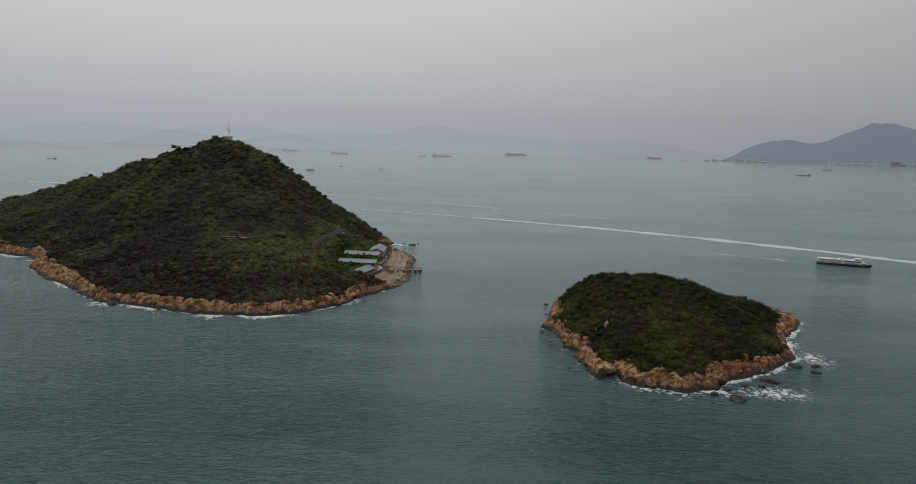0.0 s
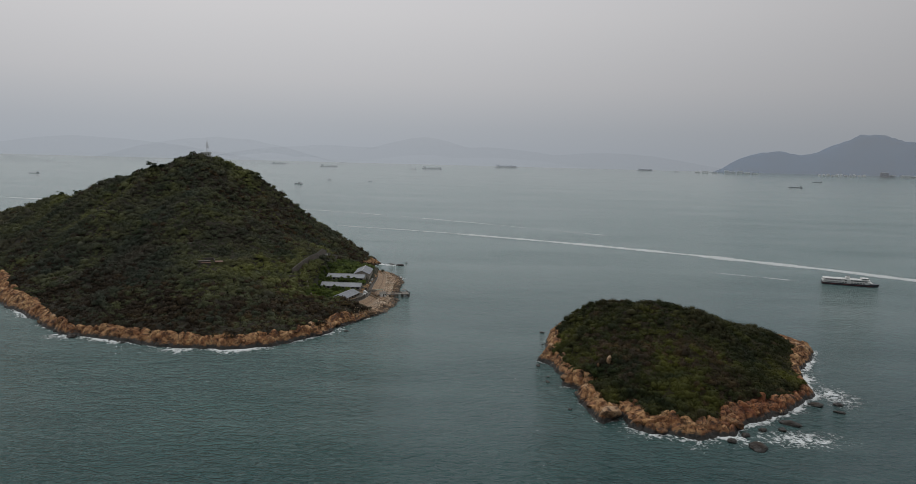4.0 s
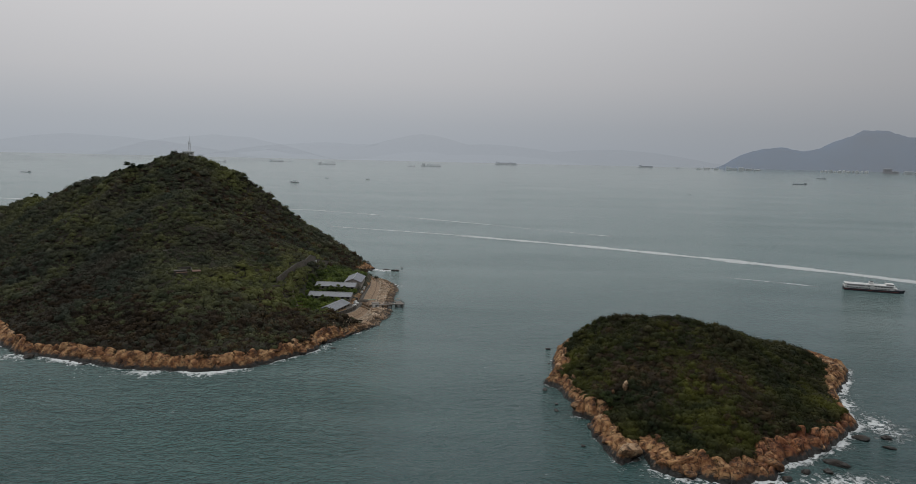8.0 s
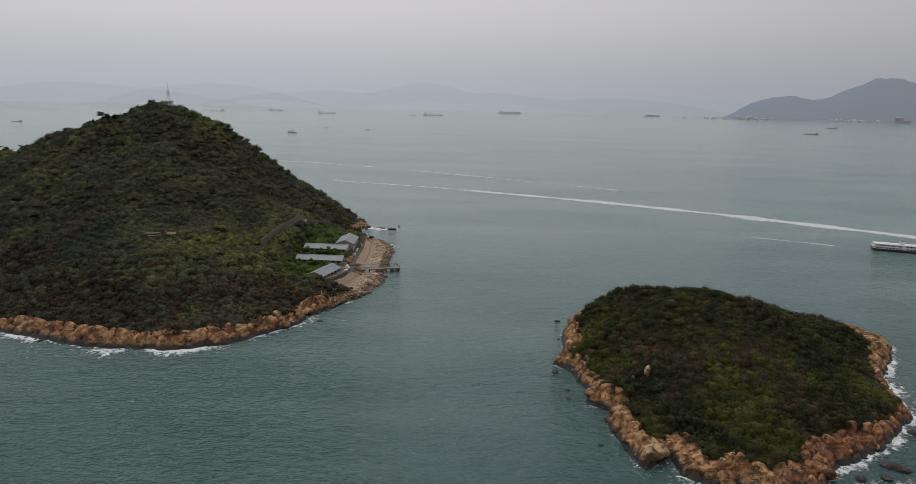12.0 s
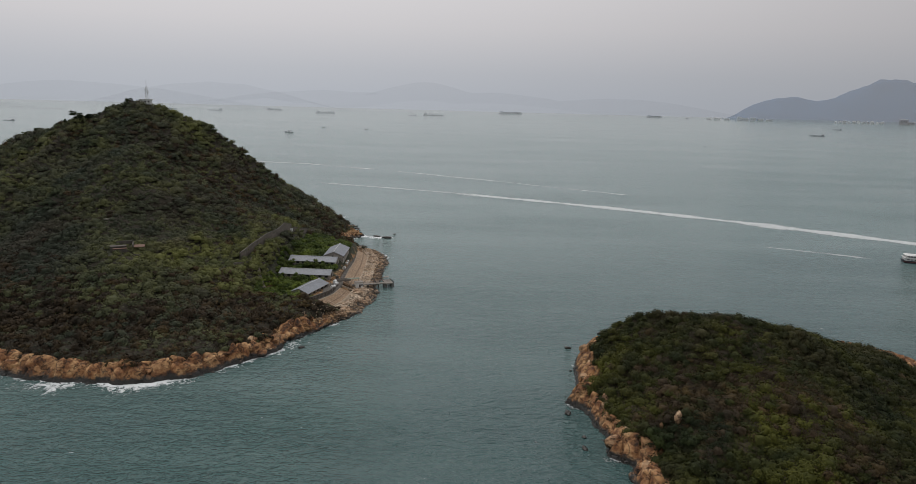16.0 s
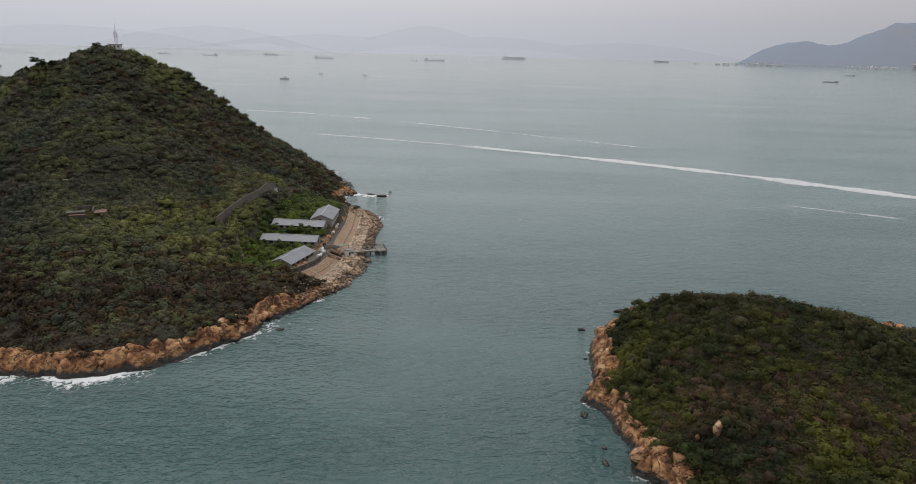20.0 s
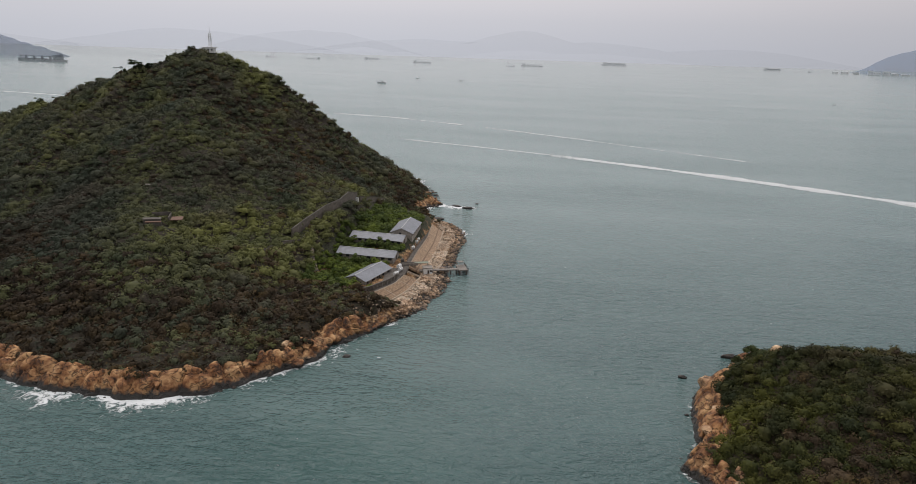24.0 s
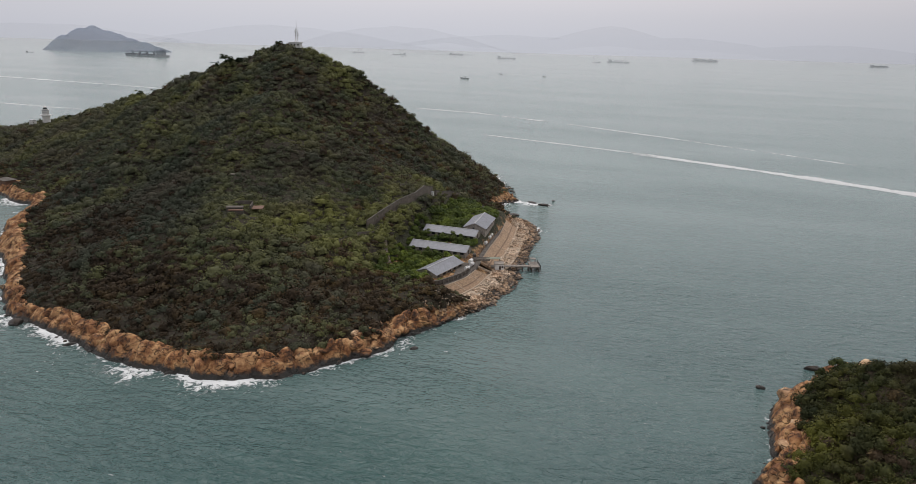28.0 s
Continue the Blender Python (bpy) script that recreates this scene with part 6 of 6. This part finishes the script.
def cargo_ship(x, y, turn, length, style, label, paint=HAZE_SHIP, group="anchored ships"):
    beam, side = length * 0.15, length * 0.036
    ob = thing("ship", pose(x, y, 0, 0, 0, turn), label, "ship", group)
    part("hull", hull(length, beam, -2, side, 0.95, side * 0.35), paint, ob)
    hx = -length * 0.36
    part("house", box(length * 0.12, beam * 0.85, length * 0.055, (hx, 0, side)), paint, ob)
    part("bridge", box(length * 0.06, beam * 1.0, length * 0.03, (hx + length * 0.02, 0, side + length * 0.055)), paint, ob)
    part("funnel", box(length * 0.035, beam * 0.3, length * 0.05, (hx - length * 0.07, 0, side + length * 0.05)), paint, ob)
    part("mast", tube((hx, 0, side + length * 0.08), (hx, 0, side + length * 0.12), length * 0.006, None, 5), paint, ob)
    part("fore_mast", tube((length * 0.42, 0, side), (length * 0.42, 0, side + length * 0.07), length * 0.006, None, 5), paint, ob)
    if style == "cranes":
        for k in range(4):
            cx = -length * 0.2 + length * 0.17 * k
            part("crane_post", box(length * 0.022, beam * 0.25, length * 0.062, (cx, 0, side)), paint, ob)
            part("crane_boom", tube((cx, 0, side + length * 0.058), (cx + length * 0.13, 0, side + length * 0.052), length * 0.006, None, 5), paint, ob)
            part("hatch", box(length * 0.1, beam * 0.6, length * 0.015, (cx + length * 0.08, 0, side)), paint, ob)
    elif style == "boxes":
        r = random.Random(int(abs(x)))
        for k in range(9):
            part("container_stack", box(length * 0.075, beam * 0.9, length * r.uniform(0.045, 0.07), (-length * 0.26 + length * 0.08 * k, 0, side)), paint, ob)
    elif style == "flat":
        part("cargo_heap", box(length * 0.55, beam * 0.7, length * 0.03, (length * 0.05, 0, side), 0.3), paint, ob)
    elif style == "derrick":
        part("derrick", tube((length * 0.1, 0, side), (length * 0.36, 0, side + length * 0.55), length * 0.016, None, 5), paint, ob)
        part("a_frame", tube((-length * 0.1, 0, side), (length * 0.05, 0, side + length * 0.34), length * 0.016, None, 5), paint, ob)
    return ob


FAR_LABEL = {"cranes": "hazy grey cargo ship with deck cranes at anchor", "boxes": "hazy grey container ship stacked with boxes", "flat": "low grey barge with a load amidships", "derrick": "grey crane barge with a raised derrick", "plain": "small grey coaster at anchor"}
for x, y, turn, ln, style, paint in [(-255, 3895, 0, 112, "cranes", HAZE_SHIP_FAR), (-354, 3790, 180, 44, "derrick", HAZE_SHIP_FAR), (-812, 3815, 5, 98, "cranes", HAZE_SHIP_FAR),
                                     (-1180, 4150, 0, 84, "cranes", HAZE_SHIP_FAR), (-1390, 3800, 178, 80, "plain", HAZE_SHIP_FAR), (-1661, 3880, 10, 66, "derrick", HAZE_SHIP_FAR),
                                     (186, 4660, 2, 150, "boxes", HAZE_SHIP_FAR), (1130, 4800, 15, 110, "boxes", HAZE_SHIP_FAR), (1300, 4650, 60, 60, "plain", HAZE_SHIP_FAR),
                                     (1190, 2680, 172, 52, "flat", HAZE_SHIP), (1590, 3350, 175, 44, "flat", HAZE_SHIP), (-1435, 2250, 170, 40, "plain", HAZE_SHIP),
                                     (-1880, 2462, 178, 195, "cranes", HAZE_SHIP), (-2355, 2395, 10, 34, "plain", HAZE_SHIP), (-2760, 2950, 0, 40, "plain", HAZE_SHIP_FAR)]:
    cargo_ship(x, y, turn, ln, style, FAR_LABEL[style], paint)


def small_boat(x, y, turn, length, label):
    ob = thing("boat", pose(x, y, 0, 0, 0, turn), label, "boat", "small boats")
    part("hull", hull(length, length * 0.28, -0.5, length * 0.11, 0.85, length * 0.06), HAZE_SHIP, ob)
    part("cabin", box(length * 0.3, length * 0.2, length * 0.12, (-length * 0.1, 0, length * 0.11), 0.05), HAZE_WHITE, ob)
    part("roof", box(length * 0.45, length * 0.24, length * 0.02, (-length * 0.14, 0, length * 0.24)), HAZE_SHIP, ob)
    part("mast", tube((length * 0.1, 0, length * 0.2), (length * 0.1, 0, length * 0.5), 0.12, None, 5), HAZE_SHIP, ob)


small_boat(-514, 2020, 175, 24, "small grey fishing boat out in the channel")
small_boat(-350, 2290, 160, 12, "small speedboat far out with a short wake")
small_boat(-490, 2330, 200, 12, "small speedboat far out with a short wake")
small_boat(1340, 2500, 20, 9, "tiny open boat far out")
small_boat(560, 1920, 20, 8, "tiny open boat far out")
wake([(-340, 2286), (-285, 2268)], [2, 3], WAKE, "short white wake of a speedboat")
wake([(-482, 2332), (-420, 2350)], [2, 3], WAKE, "short white wake of a speedboat")


# ---- far shores, with haze painted into their materials ----
def far_land(name, peaks, x0, x1, y0, y1, cell, material, label, floor=0.0, wobble=0.1, seed=5):
    """A misty hill range: rounded peaks given by place, height and reach."""
    xs, ys = np.arange(x0, x1 + cell, cell), np.arange(y0, y1 + cell, cell)
    gx, gy = np.meshgrid(xs, ys)
    z = np.full(gx.shape, -4.0)
    for cx, cy, top, rx, ry in peaks:
        q = np.sqrt(((gx - cx) / rx) ** 2 + ((gy - cy) / ry) ** 2)
        z = np.maximum(z, top * (0.5 + 0.5 * np.cos(np.pi * np.clip(q, 0, 1))) ** 0.72 * (1 + wobble * fbm(gx, gy, max(rx, 60) * 0.5, 4, seed)))
    z = np.where(z < 0.5, -4.0, z + floor)
    co = np.stack([gx, gy, z], -1).reshape(-1, 3)
    nx, ny = len(xs), len(ys)
    i = (np.arange(ny - 1)[:, None] * nx + np.arange(nx - 1)[None, :]).ravel()
    quads = np.stack([i, i + 1, i + nx + 1, i + nx], -1)
    keep = co[quads][:, :, 2].max(1) > -3
    ob = new(name, from_arrays(name, co, quads[keep], material))
    return tagged(smooth(ob), label, "hills", kind="structure")


def ridge_land(name, profile, y, depth, cell, material, label, wobble, seed):
    """A misty coastal range: crest heights along x, falling away before and behind."""
    px_, pz_ = [p[0] for p in profile], [p[1] for p in profile]
    gx, gy = np.meshgrid(np.arange(px_[0], px_[-1] + cell, cell), np.arange(y - depth, y + depth + cell, cell))
    top = np.interp(gx, px_, pz_)
    for _ in range(4):
        top[:, 1:-1] = (top[:, :-2] + 2 * top[:, 1:-1] + top[:, 2:]) / 4
    top = top * (1 + 0.07 * fbm(gx, gx * 0, 90, 4, seed + 3))
    fall = np.clip(1 - np.abs(gy - y) / depth, 0, 1) ** 0.8
    z = top * fall * (1 + wobble * fbm(gx, gy, 260, 4, seed) * (1 - 0.7 * fall)) + 5 * fbm(gx, gy, 60, 3, seed + 9) * fall
    z = np.where(fall <= 0.02, -4.0, np.maximum(z, 2.0))
    nx, ny = gx.shape[1], gx.shape[0]
    i = (np.arange(ny - 1)[:, None] * nx + np.arange(nx - 1)[None, :]).ravel()
    ob = new(name, from_arrays(name, np.stack([gx, gy, z], -1).reshape(-1, 3), np.stack([i, i + 1, i + nx + 1, i + nx], -1), material))
    return tagged(smooth(ob), label, "hills", kind="structure")


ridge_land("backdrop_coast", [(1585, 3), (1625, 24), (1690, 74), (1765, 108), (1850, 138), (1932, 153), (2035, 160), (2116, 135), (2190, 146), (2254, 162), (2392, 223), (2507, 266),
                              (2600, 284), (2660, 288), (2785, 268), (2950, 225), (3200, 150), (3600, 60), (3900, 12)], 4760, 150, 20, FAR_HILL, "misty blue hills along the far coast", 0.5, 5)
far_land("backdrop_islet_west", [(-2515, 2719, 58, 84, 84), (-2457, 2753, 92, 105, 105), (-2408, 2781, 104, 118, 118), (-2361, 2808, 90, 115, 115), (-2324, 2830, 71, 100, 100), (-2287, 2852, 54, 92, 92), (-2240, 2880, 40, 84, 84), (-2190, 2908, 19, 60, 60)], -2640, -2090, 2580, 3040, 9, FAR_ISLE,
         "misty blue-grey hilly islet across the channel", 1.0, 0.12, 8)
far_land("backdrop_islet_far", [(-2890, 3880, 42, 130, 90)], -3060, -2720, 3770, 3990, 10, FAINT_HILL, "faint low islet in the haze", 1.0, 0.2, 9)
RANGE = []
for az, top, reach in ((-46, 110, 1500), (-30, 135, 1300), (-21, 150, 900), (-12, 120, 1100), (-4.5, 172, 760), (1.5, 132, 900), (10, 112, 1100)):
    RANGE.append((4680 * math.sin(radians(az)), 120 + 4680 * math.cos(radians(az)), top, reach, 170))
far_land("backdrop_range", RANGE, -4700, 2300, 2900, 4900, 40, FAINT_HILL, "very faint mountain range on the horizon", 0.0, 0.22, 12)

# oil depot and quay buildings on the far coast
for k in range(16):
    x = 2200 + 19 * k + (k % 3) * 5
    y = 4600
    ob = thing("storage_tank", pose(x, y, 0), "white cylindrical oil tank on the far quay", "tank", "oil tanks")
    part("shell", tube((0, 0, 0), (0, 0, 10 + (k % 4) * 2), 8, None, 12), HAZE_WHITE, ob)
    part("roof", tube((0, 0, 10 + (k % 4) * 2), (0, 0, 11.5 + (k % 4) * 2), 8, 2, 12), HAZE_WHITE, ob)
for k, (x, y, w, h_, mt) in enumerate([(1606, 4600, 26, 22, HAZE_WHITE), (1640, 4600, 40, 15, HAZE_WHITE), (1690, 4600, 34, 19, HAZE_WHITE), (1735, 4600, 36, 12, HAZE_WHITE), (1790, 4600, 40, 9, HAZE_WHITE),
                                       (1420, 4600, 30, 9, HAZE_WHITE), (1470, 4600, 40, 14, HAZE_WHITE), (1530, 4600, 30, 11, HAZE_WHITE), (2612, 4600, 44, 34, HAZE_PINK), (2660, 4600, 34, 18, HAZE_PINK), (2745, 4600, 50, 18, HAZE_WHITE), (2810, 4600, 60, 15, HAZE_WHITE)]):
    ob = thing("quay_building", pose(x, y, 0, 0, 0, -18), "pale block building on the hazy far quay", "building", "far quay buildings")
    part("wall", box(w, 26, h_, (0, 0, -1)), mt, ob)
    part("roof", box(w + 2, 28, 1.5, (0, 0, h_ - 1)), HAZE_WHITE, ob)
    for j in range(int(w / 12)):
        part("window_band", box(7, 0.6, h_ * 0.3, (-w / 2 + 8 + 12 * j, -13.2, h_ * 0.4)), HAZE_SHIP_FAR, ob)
